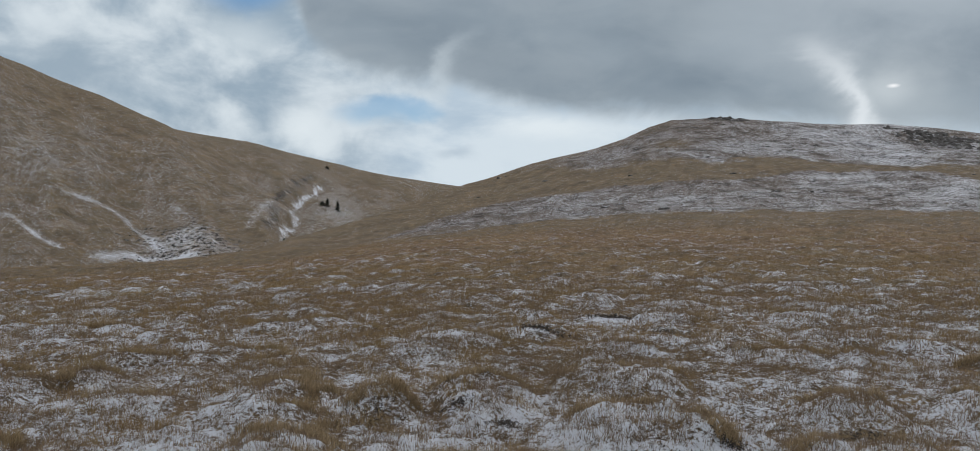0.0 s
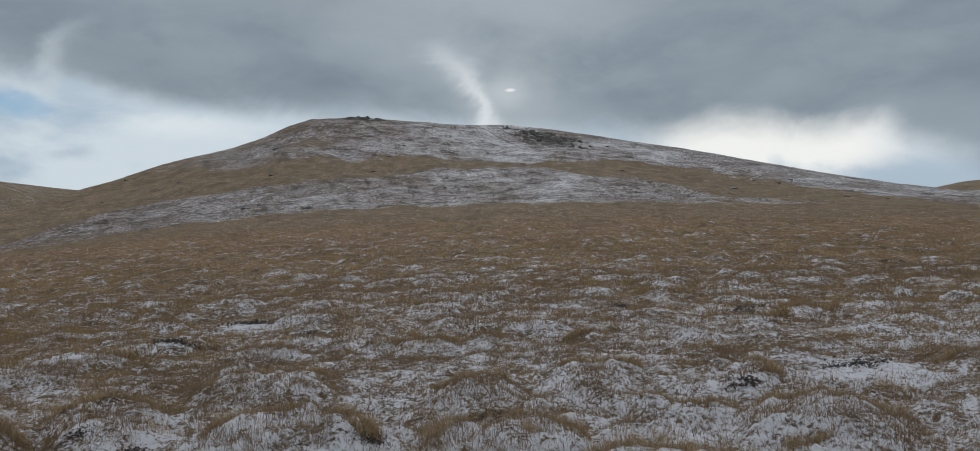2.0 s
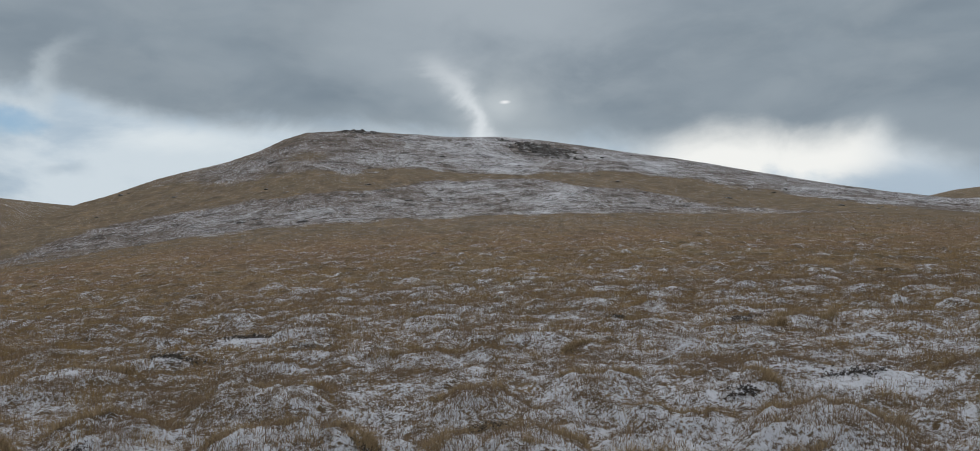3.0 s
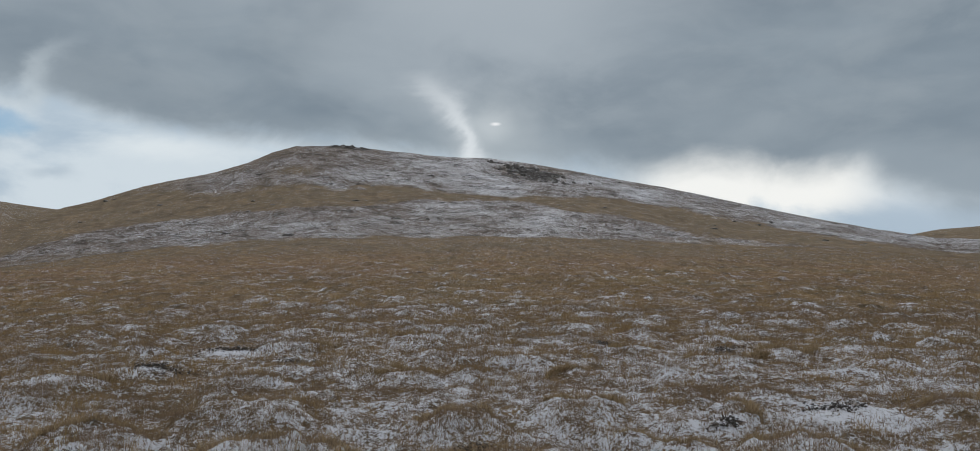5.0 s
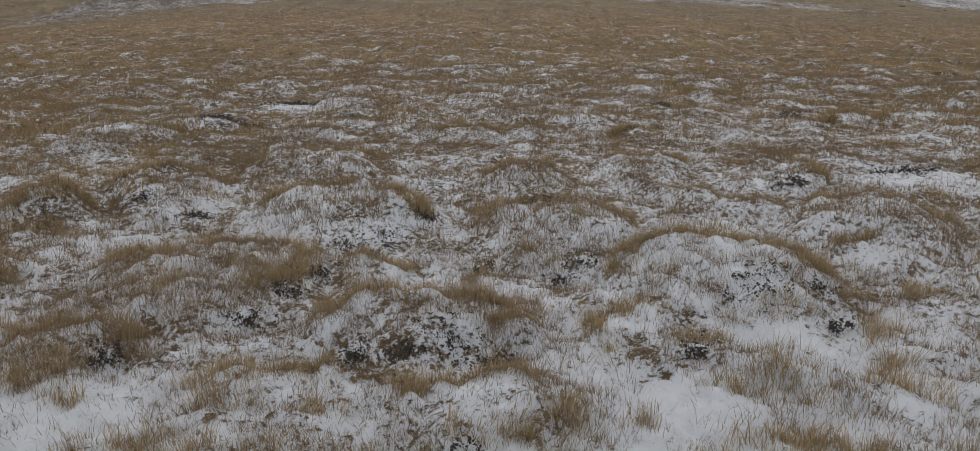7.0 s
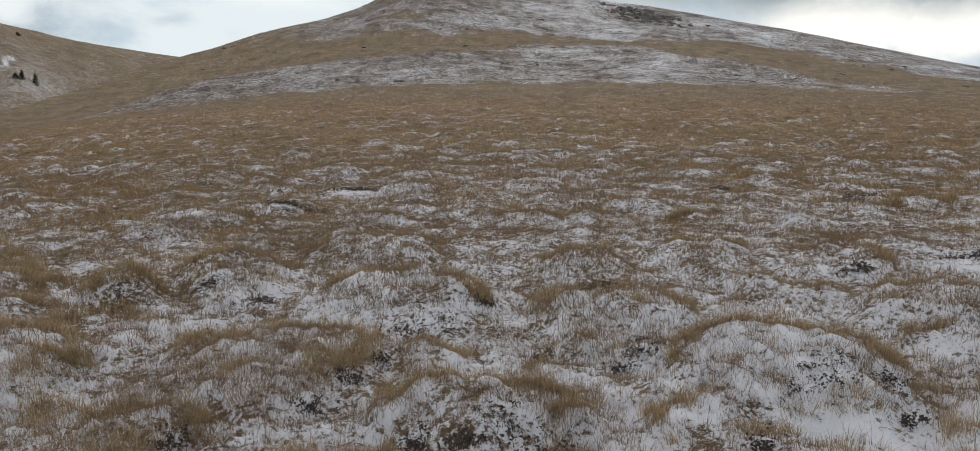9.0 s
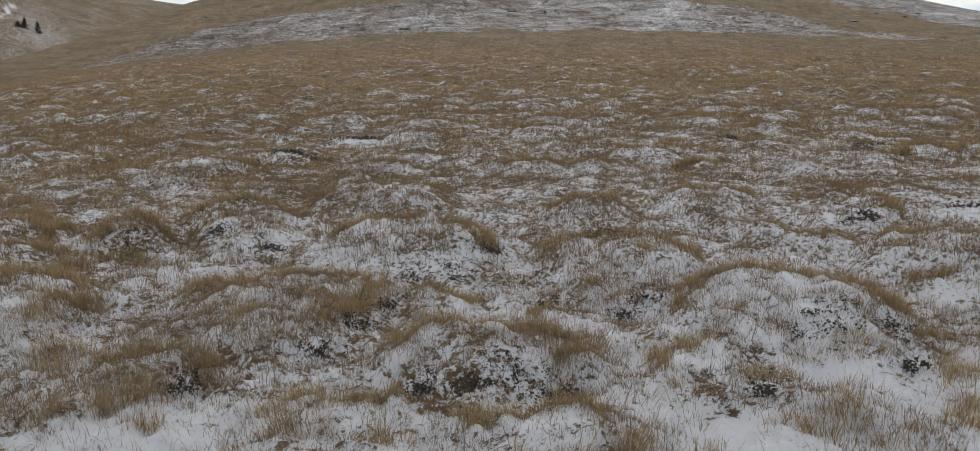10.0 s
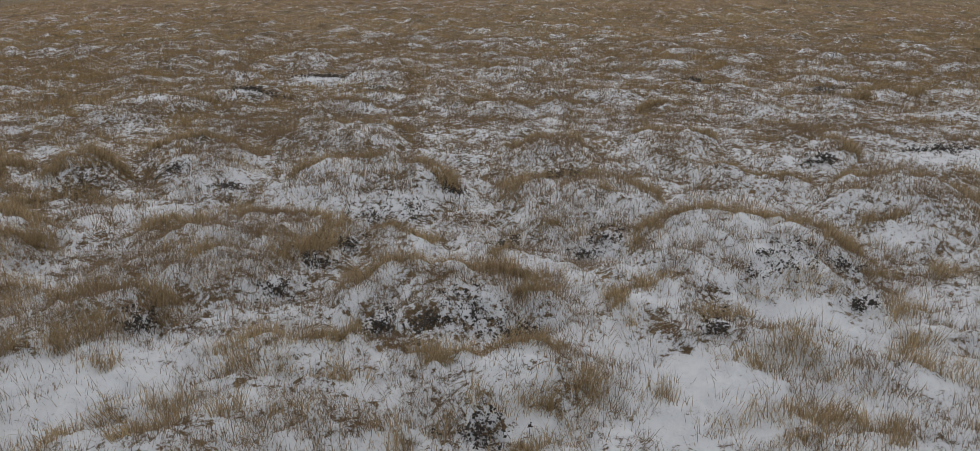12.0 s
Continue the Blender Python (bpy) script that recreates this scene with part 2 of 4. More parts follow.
    amount = n.math("ADD", n.math("ADD", snow, grain), fleck)
    lies = n.ramp(amount, 0.38, 0.64)
    powder = n.ramp(amount, 0.10, 1.0, 0.0, 0.80)
    lies = n.math("ADD", n.math("MULTIPLY", lies, n.math("SUBTRACT", 1.0, n.math("MULTIPLY", heathy, 0.35))), n.math("MULTIPLY", powder, n.math("MULTIPLY", heathy, 0.35)))
    white = n.mix(n.ramp(mid, 0.3, 0.7), (0.72, 0.745, 0.805), (0.83, 0.852, 0.905))
    n.feed(bsdf.inputs["Base Color"], n.mix(lies, turf, white))
    n.feed(bsdf.inputs["Roughness"], n.ramp(lies, 0.0, 1.0, 0.95, 0.7))
    bsdf.inputs["Specular IOR Level"].default_value = 0.15
    bump(n, bsdf, n.math("ADD", n.math("ADD", fine, n.math("MULTIPLY", mid, 2.0)), n.math("ADD", n.math("MULTIPLY", lies, 0.8), n.math("MULTIPLY", coarse, 5.0))), 0.7, 0.04)
    return m


def blade_material(name, dark, light, third):
    """Dry blades, each one its own shade, that let some light through."""
    m, n, bsdf = material(name)
    geo = n.add("ShaderNodeNewGeometry")
    clump = n.noise(geo.outputs["Position"], 1.6, 3.0)
    c = n.mix(geo.outputs["Random Per Island"], dark, light)
    c = n.mix(n.ramp(clump, 0.45, 0.68, 0.0, 0.75), c, third)
    n.feed(bsdf.inputs["Base Color"], c)
    bsdf.inputs["Roughness"].default_value = 0.75
    bsdf.inputs["Specular IOR Level"].default_value = 0.2
    thin, both = n.add("ShaderNodeBsdfTranslucent"), n.add("ShaderNodeMixShader")
    n.feed(thin.inputs[0], c)
    both.inputs[0].default_value = 0.35
    n.tree.links.new(bsdf.outputs[0], both.inputs[1])
    n.tree.links.new(thin.outputs[0], both.inputs[2])
    out = [node for node in n.tree.nodes if node.type == "OUTPUT_MATERIAL"][0]
    n.tree.links.new(both.outputs[0], out.inputs[0])
    return m


def plain_material(name, dark, light, scale, rough=0.9, relief=0.02):
    m, n, bsdf = material(name)
    place = n.add("ShaderNodeNewGeometry").outputs["Position"]
    a, b = n.noise(place, scale, 6.0, 0.65), n.noise(place, scale * 6, 3.0)
    n.feed(bsdf.inputs["Base Color"], n.mix(n.ramp(n.math("ADD", n.math("MULTIPLY", a, 0.7), n.math("MULTIPLY", b, 0.3)), 0.35, 0.65), dark, light))
    bsdf.inputs["Roughness"].default_value = rough
    bump(n, bsdf, a, 0.6, relief)
    return m


def stone_material():
    """Weathered dark rock with snow on its upper faces."""
    m, n, bsdf = material("rock")
    geo = n.add("ShaderNodeNewGeometry")
    place = geo.outputs["Position"]
    a, b = n.noise(place, 1.2, 6.0, 0.7), n.noise(place, 6.0, 4.0)
    up = n.add("ShaderNodeSeparateXYZ")
    n.feed(up.inputs[0], geo.outputs["True Normal"])
    grey = n.mix(n.ramp(a, 0.35, 0.65), (0.035, 0.032, 0.03), (0.13, 0.12, 0.11))
    lies = n.ramp(n.math("ADD", up.outputs[2], n.math("SUBTRACT", b, 0.5)), 0.92, 1.05)
    n.feed(bsdf.inputs["Base Color"], n.mix(lies, grey, (0.78, 0.8, 0.84)))
    bsdf.inputs["Roughness"].default_value = 0.9
    bump(n, bsdf, a, 0.7, 0.15)
    return m


MOOR = moor_material()
GOLD = blade_material("golden_grass", (0.20, 0.14, 0.078), (0.58, 0.445, 0.275), (0.35, 0.262, 0.15))
GREY = blade_material("faded_grass", (0.13, 0.095, 0.068), (0.45, 0.34, 0.235), (0.26, 0.185, 0.125))
STUB = blade_material("stubble", (0.10, 0.07, 0.048), (0.42, 0.31, 0.20), (0.23, 0.16, 0.10))
FAR_GRASS = blade_material("moor_grass", (0.20, 0.130, 0.060), (0.47, 0.33, 0.168), (0.32, 0.235, 0.11))
HEATH = plain_material("heath_leaf", (0.012, 0.010, 0.009), (0.05, 0.04, 0.032), 30.0, 0.8)
TWIG = plain_material("heath_twig", (0.05, 0.04, 0.032), (0.13, 0.10, 0.08), 40.0)
NEEDLES = plain_material("needles", (0.012, 0.02, 0.012), (0.04, 0.055, 0.03), 3.0)
BARK = plain_material("bark", (0.05, 0.04, 0.03), (0.12, 0.095, 0.07), 8.0)
STONE = stone_material()
rng = np.random.default_rng(7)


# ---- the lie of the land ----
def lattice(ix, iy, seed):
    n = (ix.astype(np.int64) * 374761393 + iy.astype(np.int64) * 668265263 + seed * 1442695041) & 0xFFFFFFFF
    n = ((n ^ (n >> 13)) * 1274126177) & 0xFFFFFFFF
    return ((n ^ (n >> 16)) & 0xFFFFFF) / float(0xFFFFFF)


def value_noise(x, y, seed=0):
    ix, iy = np.floor(x), np.floor(y)
    u, v = x - ix, y - iy
    u, v = u * u * (3 - 2 * u), v * v * (3 - 2 * v)
    a, b = lattice(ix, iy, seed), lattice(ix + 1, iy, seed)
    c, d = lattice(ix, iy + 1, seed), lattice(ix + 1, iy + 1, seed)
    return (a + (b - a) * u) * (1 - v) + (c + (d - c) * u) * v


def fbm(x, y, octaves=4, seed=0, gain=0.5):
    total, amp, norm = 0.0, 1.0, 0.0
    for k in range(octaves):
        total = total + amp * value_noise(x * 2 ** k + 17.3 * k, y * 2 ** k - 9.1 * k, seed + k)
        norm, amp = norm + amp, amp * gain
    return total / norm - 0.5


def step(x, lo, hi):
    u = np.clip((x - lo) / (hi - lo), 0, 1)
    return u * u * (3 - 2 * u)


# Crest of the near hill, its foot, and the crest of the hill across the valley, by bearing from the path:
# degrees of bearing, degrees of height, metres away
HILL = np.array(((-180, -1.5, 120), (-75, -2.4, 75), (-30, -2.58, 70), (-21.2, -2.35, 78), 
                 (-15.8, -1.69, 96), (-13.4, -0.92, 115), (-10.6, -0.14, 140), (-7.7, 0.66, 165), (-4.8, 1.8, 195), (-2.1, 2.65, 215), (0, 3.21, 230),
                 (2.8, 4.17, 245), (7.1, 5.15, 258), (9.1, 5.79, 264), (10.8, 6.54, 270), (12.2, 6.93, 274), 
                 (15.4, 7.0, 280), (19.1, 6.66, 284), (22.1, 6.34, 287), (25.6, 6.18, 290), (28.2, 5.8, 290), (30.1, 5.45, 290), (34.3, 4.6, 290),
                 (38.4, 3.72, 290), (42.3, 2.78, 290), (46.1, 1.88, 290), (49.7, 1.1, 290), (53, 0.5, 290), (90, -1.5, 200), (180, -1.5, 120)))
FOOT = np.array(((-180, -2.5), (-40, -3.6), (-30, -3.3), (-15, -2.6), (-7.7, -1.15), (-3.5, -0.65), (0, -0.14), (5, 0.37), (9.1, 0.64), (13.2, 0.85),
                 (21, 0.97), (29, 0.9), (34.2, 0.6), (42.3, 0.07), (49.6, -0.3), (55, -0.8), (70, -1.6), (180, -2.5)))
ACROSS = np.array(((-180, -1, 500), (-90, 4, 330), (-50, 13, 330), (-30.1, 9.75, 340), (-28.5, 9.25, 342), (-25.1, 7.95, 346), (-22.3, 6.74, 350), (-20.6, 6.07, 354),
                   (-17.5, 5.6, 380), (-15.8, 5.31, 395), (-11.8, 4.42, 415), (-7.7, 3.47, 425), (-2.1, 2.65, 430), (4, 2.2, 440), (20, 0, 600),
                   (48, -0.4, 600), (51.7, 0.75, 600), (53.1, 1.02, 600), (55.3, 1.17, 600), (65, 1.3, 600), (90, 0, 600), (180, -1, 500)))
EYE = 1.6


# the stream gully, bare slips and snowy stone field across the valley
GULLY = ((-58.2, 299.1), (-59.1, 272.8), (-58.2, 259.7), (-57.4, 247.9), (-54.8, 232.9), (-49.8, 205.3))
SLIPS = (((-94.4, 189.6), (-87.8, 187.4), (-80.7, 187.1), (-71.3, 177.4), (-65.3, 169.5)), ((-94.0, 163.4), (-87.0, 160.4), (-78.6, 155.5)),
         ((-78.2, 202.1), (-68.9, 192.8), (-61.7, 180.2)), ((-72.7, 157.7), (-68.7, 164.9), (-58.7, 164.2)))
RILLS = (((-64.5, 247.1), (-60.7, 220.0), (-57.5, 200.4)), ((-40.4, 382.0), (-28.0, 366.0)), ((-94.9, 183.8), (-92.8, 186.3)))


def near_line(x, y, points, width):
    """1 on a line through the points, fading to 0 at its width."""
    best = np.full_like(x, 1e9)
    for (ax, ay), (bx, by) in zip(points, points[1:]):
        vx, vy = bx - ax, by - ay
        t = np.clip(((x - ax) * vx + (y - ay) * vy) / (vx * vx + vy * vy), 0, 1)
        best = np.minimum(best, np.hypot(x - ax - t * vx, y - ay - t * vy))
    return np.clip(1 - best / width, 0, 1)


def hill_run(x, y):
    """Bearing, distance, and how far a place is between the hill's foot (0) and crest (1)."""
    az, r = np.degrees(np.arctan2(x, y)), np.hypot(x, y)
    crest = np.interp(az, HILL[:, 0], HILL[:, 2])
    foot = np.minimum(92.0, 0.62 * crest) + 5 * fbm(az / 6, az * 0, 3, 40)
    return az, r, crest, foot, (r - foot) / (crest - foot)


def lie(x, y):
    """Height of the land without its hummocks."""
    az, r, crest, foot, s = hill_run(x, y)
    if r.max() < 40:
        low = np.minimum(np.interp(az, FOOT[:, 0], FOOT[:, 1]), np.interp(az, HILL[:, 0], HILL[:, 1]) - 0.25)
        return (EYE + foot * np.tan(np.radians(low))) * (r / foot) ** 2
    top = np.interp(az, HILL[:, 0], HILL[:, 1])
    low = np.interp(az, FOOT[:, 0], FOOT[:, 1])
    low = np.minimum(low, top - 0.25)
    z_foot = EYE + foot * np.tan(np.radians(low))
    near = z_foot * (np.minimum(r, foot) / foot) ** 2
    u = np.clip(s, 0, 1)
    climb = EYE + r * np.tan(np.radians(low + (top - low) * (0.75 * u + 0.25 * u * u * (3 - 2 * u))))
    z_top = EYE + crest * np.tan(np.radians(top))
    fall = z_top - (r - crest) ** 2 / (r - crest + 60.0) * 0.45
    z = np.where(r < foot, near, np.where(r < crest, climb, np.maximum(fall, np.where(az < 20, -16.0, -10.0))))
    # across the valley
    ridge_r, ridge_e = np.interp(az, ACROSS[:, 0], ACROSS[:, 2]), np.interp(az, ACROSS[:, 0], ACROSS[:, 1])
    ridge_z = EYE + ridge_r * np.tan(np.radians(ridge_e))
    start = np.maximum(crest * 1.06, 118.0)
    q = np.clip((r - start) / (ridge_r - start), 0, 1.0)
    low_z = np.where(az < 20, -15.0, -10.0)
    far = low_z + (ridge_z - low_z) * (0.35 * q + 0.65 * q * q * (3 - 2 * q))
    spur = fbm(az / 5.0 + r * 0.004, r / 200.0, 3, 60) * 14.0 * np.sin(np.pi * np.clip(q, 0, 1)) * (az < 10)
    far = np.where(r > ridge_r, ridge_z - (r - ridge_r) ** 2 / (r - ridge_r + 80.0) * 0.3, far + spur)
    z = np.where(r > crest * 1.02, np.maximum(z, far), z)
    # grain of the hillsides
    rough = step(r, 60, 140) * (1 - step(r, 600, 900))
    calm = 1 - 0.7 * np.exp(-((r - crest) / 12.0) ** 2) - 0.85 * np.exp(-((r - ridge_r) / 25.0) ** 2)
    z = z - 2.2 * near_line(x, y, GULLY, 9.0) ** 1.5
    return z + rough * calm * (1.6 * fbm(x / 22, y / 22, 4, 5) + 0.7 * fbm(x / 4.0, y / 4.0, 3, 9))


# hummocks beside the path, each by its crest: x, y, half-width, reach of its long lower face, turn in degrees, height
BESIDE = ((1.00, 3.80, 0.60, 0.50, -17, 0.22), (2.88, 4.00, 0.76, 0.95, -27, 0.25), (1.98, 3.42, 0.26, 0.42, -27, 0.11), (0.95, 2.98, 0.48, 0.48, -20, 0.12),
          (0.15, 5.20, 0.70, 1.15, -8, 0.20), (-0.48, 4.20, 0.38, 0.26, -10, 0.12), (0.22, 3.45, 0.42, 0.26, -12, 0.08), (1.05, 4.80, 0.32, 0.42, -8, 0.09),
          (1.20, 6.45, 0.72, 1.00, -14, 0.20), (1.52, 6.10, 0.26, 0.50, -14, 0.25), (2.55, 5.45, 0.65, 1.15, -25, 0.20), (4.75, 4.65, 0.62, 1.20, -42, 0.22),
          (2.30, 2.85, 0.42, 0.30, -35, 0.05))
ABOVE = ((-0.93, 7.30, 0.36, 0.60, 5, 0.25), (-2.05, 7.70, 0.55, 1.50, 10, 0.17), (-1.40, 5.60, 0.50, 1.05, 8, 0.24), (-0.05, 7.80, 0.50, 1.35, -5, 0.20), (2.98, 7.10, 0.52, 0.95, -24, 0.18),
         (4.30, 7.10, 0.50, 1.10, -31, 0.16), (5.50, 6.35, 0.30, 0.80, -40, 0.16), (4.15, 5.60, 0.43, 0.45, -36, 0.12), (1.34, 8.50, 0.80, 1.00, -12, 0.18))
HUMMOCKS = BESIDE + ABOVE
BACK = 2.3


def dome(u, v):
    """Distance from the crest (1 at the rim) and height of a hummock with a long lower face and a short, steep back."""
    d = np.hypot(u, np.where(v > 0, v * BACK, v))
    return d, 0.9 * np.clip(1 - d * d, 0, 1)


def mounds(x, y, want_side=False):
    """Height of the hummocks; and how much a place lies behind a hummock's crest or on its flank, where grass stands longest."""
    r = np.hypot(x, y)
    bend = 0.24 + 0.30 * step(r, 6, 12)
    wx, wy = x + bend * fbm(x * 2.6, y * 2.6, 4, 21, 0.6), y + bend * fbm(x * 2.6, y * 2.6, 4, 22, 0.6)
    z, rim = np.zeros_like(x), np.zeros_like(x)
    for cx, cy, a, b, turn, h in HUMMOCKS:
        c, s = math.cos(radians(turn)), math.sin(radians(turn))
        u, v = ((wx - cx) * c + (wy - cy) * s) / a, (-(wx - cx) * s + (wy - cy) * c) / b
        d, rise = dome(u, v)
        z = np.maximum(z, h * rise)
        side = (0.45 * u + 1.2 * v * BACK) / np.maximum(d, 0.05)
        rim = np.maximum(rim, np.exp(-((d - 0.78) / 0.3) ** 2) * step(side, 0.0, 0.7))
    own = 1 - step(np.maximum(np.abs(x - 1.7) / 5.2, np.abs(y - 4.9) / 4.6), 0.75, 1.05)
    # the same kind of ground farther off, stepping down the slope
    c, s, scale = math.cos(0.31), math.sin(0.31), 1.0
    gx, gy = (wx * c - wy * s) / scale, (wx * s + wy * c) / scale
    ix, iy = np.floor(gx), np.floor(gy)
    z2, rim2 = np.zeros_like(x), np.zeros_like(x)
    for ox in (-1, 0, 1):
        for oy in (-1, 0, 1):
            px, py = ix + ox + 0.1 + 0.8 * lattice(ix + ox, iy + oy, 3), iy + oy + 0.1 + 0.8 * lattice(ix + ox, iy + oy, 4)
            size, tall = 0.26 + 0.46 * lattice(ix + ox, iy + oy, 5), 0.03 + 0.15 * lattice(ix + ox, iy + oy, 6) ** 1.3
            u, v = (gx - px) / size, (gy - py) / (size * 1.05)
            d, rise = dome(u, v)
            z2 = np.maximum(z2, tall * rise)
            side = (0.4 * u + 1.2 * v * BACK) / np.maximum(d, 0.05)
            rim2 = np.maximum(rim2, np.exp(-((d - 0.8) / 0.3) ** 2) * step(side, 0.0, 0.7) * (tall > 0.09))
    fade = 1 - step(r, 55, 110)
    z, rim = z * own + z2 * (1 - own) * fade, rim * own + rim2 * (1 - own)
    near = 1 - 0.5 * step(r, 6, 12)
    z = z + (0.10 * fbm(x * 1.1, y * 1.1, 3, 30) + near * 0.17 * fbm(x * 3.6, y * 3.6, 4, 31, 0.6) + near * 0.10 * np.abs(fbm(x * 8, y * 8, 2, 33))) * fade
    return (z, rim) if want_side else z


def land(x, y):
    return lie(x, y) + mounds(x, y)


# snow-filled runnels between the hummocks
RUNNELS = ((0.22, 0.74, ((1.32, 2.55), (1.46, 3.0), (1.56, 3.42), (1.75, 3.8), (1.80, 4.12))), (0.20, 0.62, ((1.80, 4.12), (1.62, 4.4), (1.55, 4.75), (1.70, 5.5), (1.82, 6.1), (1.95, 6.6))),
           (0.18, 0.56, ((1.95, 6.6), (2.2, 7.1), (2.0, 7.6), (2.3, 8.1))), (0.24, 0.64, ((-0.75, 6.6), (-0.83, 6.1), (-0.86, 5.4), (-0.86, 4.8), (-0.97, 4.25))), (0.16, 0.62, ((-1.22, 7.0), (-1.36, 7.5), (-1.55, 8.0))))
# where snow has drifted, or been swept thin, beside the path: x, y, reach, more or less
DRIFTS = ((3.00, 3.85, 0.32, 0.20), (2.55, 3.95, 0.22, 0.12), (1.98, 3.38, 0.20, 0.16), (-0.60, 3.45, 0.40, 0.20), (1.75, 2.65, 0.40, 0.20), (2.60, 2.95, 0.45, 0.20), (2.2, 2.2, 0.35, 0.08),
          (0.95, 2.85, 0.28, 0.16), (0.75, 2.55, 0.32, -0.16), (1.20, 2.62, 0.25, -0.14), (1.00, 3.35, 0.42, -0.13), (1.85, 3.02, 0.18, -0.16), (2.90, 3.02, 0.25, -0.12),
          (0.95, 5.3, 0.4, -0.08), (0.65, 4.6, 0.25, -0.14), (-0.40, 3.98, 0.30, -0.12), (6.55, 5.9, 0.6, 0.22), (1.90, 13.5, 0.6, 0.26), (0.75, 11.7, 0.35, 0.2), (2.5, 11.9, 0.5, 0.14), (-0.9, 7.0, 0.4, -0.18), (-1.5, 6.6, 0.5, -0.08))
# low dark heath on the hummocks: x, y, half-width
# the clump at (-0.40, 3.95) and its dark ground mimic shade under a ledge
HEATHS = ((2.73, 3.44, 0.17), (3.08, 3.36, 0.07), (1.03, 3.44, 0.15), (1.22, 3.33, 0.08), (0.61, 3.50, 0.07), (0.80, 3.40, 0.05), (1.10, 5.40, 0.24), (1.66, 5.80, 0.10), (2.24, 4.46, 0.10),
          (2.05, 4.36, 0.07), (0.47, 4.50, 0.09), (0.24, 4.16, 0.09), (0.71, 4.80, 0.10), (1.70, 4.72, 0.07), (-0.95, 6.86, 0.16), (-0.28, 7.05, 0.12), (0.12, 6.45, 0.12), (6.66, 6.15, 0.28),
          (5.02, 5.82, 0.14), (2.92, 3.07, 0.07), (2.00, 2.96, 0.05), (-0.40, 3.95, 0.07), (0.78, 2.56, 0.08), (1.93, 13.55, 0.38), (2.56, 11.90, 0.30), (0.76, 11.70, 0.26), (2.54, 5.70, 0.12), (8.75, 10.15, 0.28), (7.50, 11.45, 0.28))


def moor_snow(x, y, r, az, z, rim):
    """Snow on the moor below the hill: on the tops and lower faces of the hummocks, less and less of it up the slope."""
    patch = 0.55 * fbm(x / 0.75, y / 0.75, 3, 70, 0.6) + 0.55 * fbm(x / 0.24, y / 0.24, 2, 72, 0.6)
    wide = fbm(x / 9.0, y / 9.0, 3, 71)
    high = step(z, 0.03, 0.15)
    near = np.interp(r, (0, 3, 5, 8, 12), (0.69, 0.675, 0.65, 0.61, 0.53)) + 0.42 * patch - 0.22 * rim + 0.06 * high + 0.10 * (1 - step(z, 0.0, 0.06)) * (1 - step(r, 3.5, 6))
    field = 0.5 * patch + 0.20 * high - 0.16 * rim + 0.18 * wide + 0.05 * step(az, 4, -16) * (1 - step(r, 9, 16)) - 0.02 * step(az, 22, 40)
    bar = np.interp(r, (5, 8, 12, 18, 26, 40, 60, 95), (-0.06, -0.04, 0.0, 0.10, 0.20, 0.29, 0.36, 0.40))
    far = 0.47 + 1.1 * np.clip(field - bar, -0.28, 0.11)
    mix = step(r, 5.5, 9.0)
    snow = near * (1 - mix) + far * mix
    for px, py, size, more in DRIFTS:
        snow = snow + more * np.exp(-((x - px) ** 2 + (y - py) ** 2) / size ** 2)
    bend = 0.25 * fbm(x / 0.5, y / 0.5, 3, 74)
    for width, deep, line in RUNNELS:
        snow = np.maximum(snow, deep * step(near_line(x + bend, y - bend, line, width), 0.05, 0.6))
    return snow


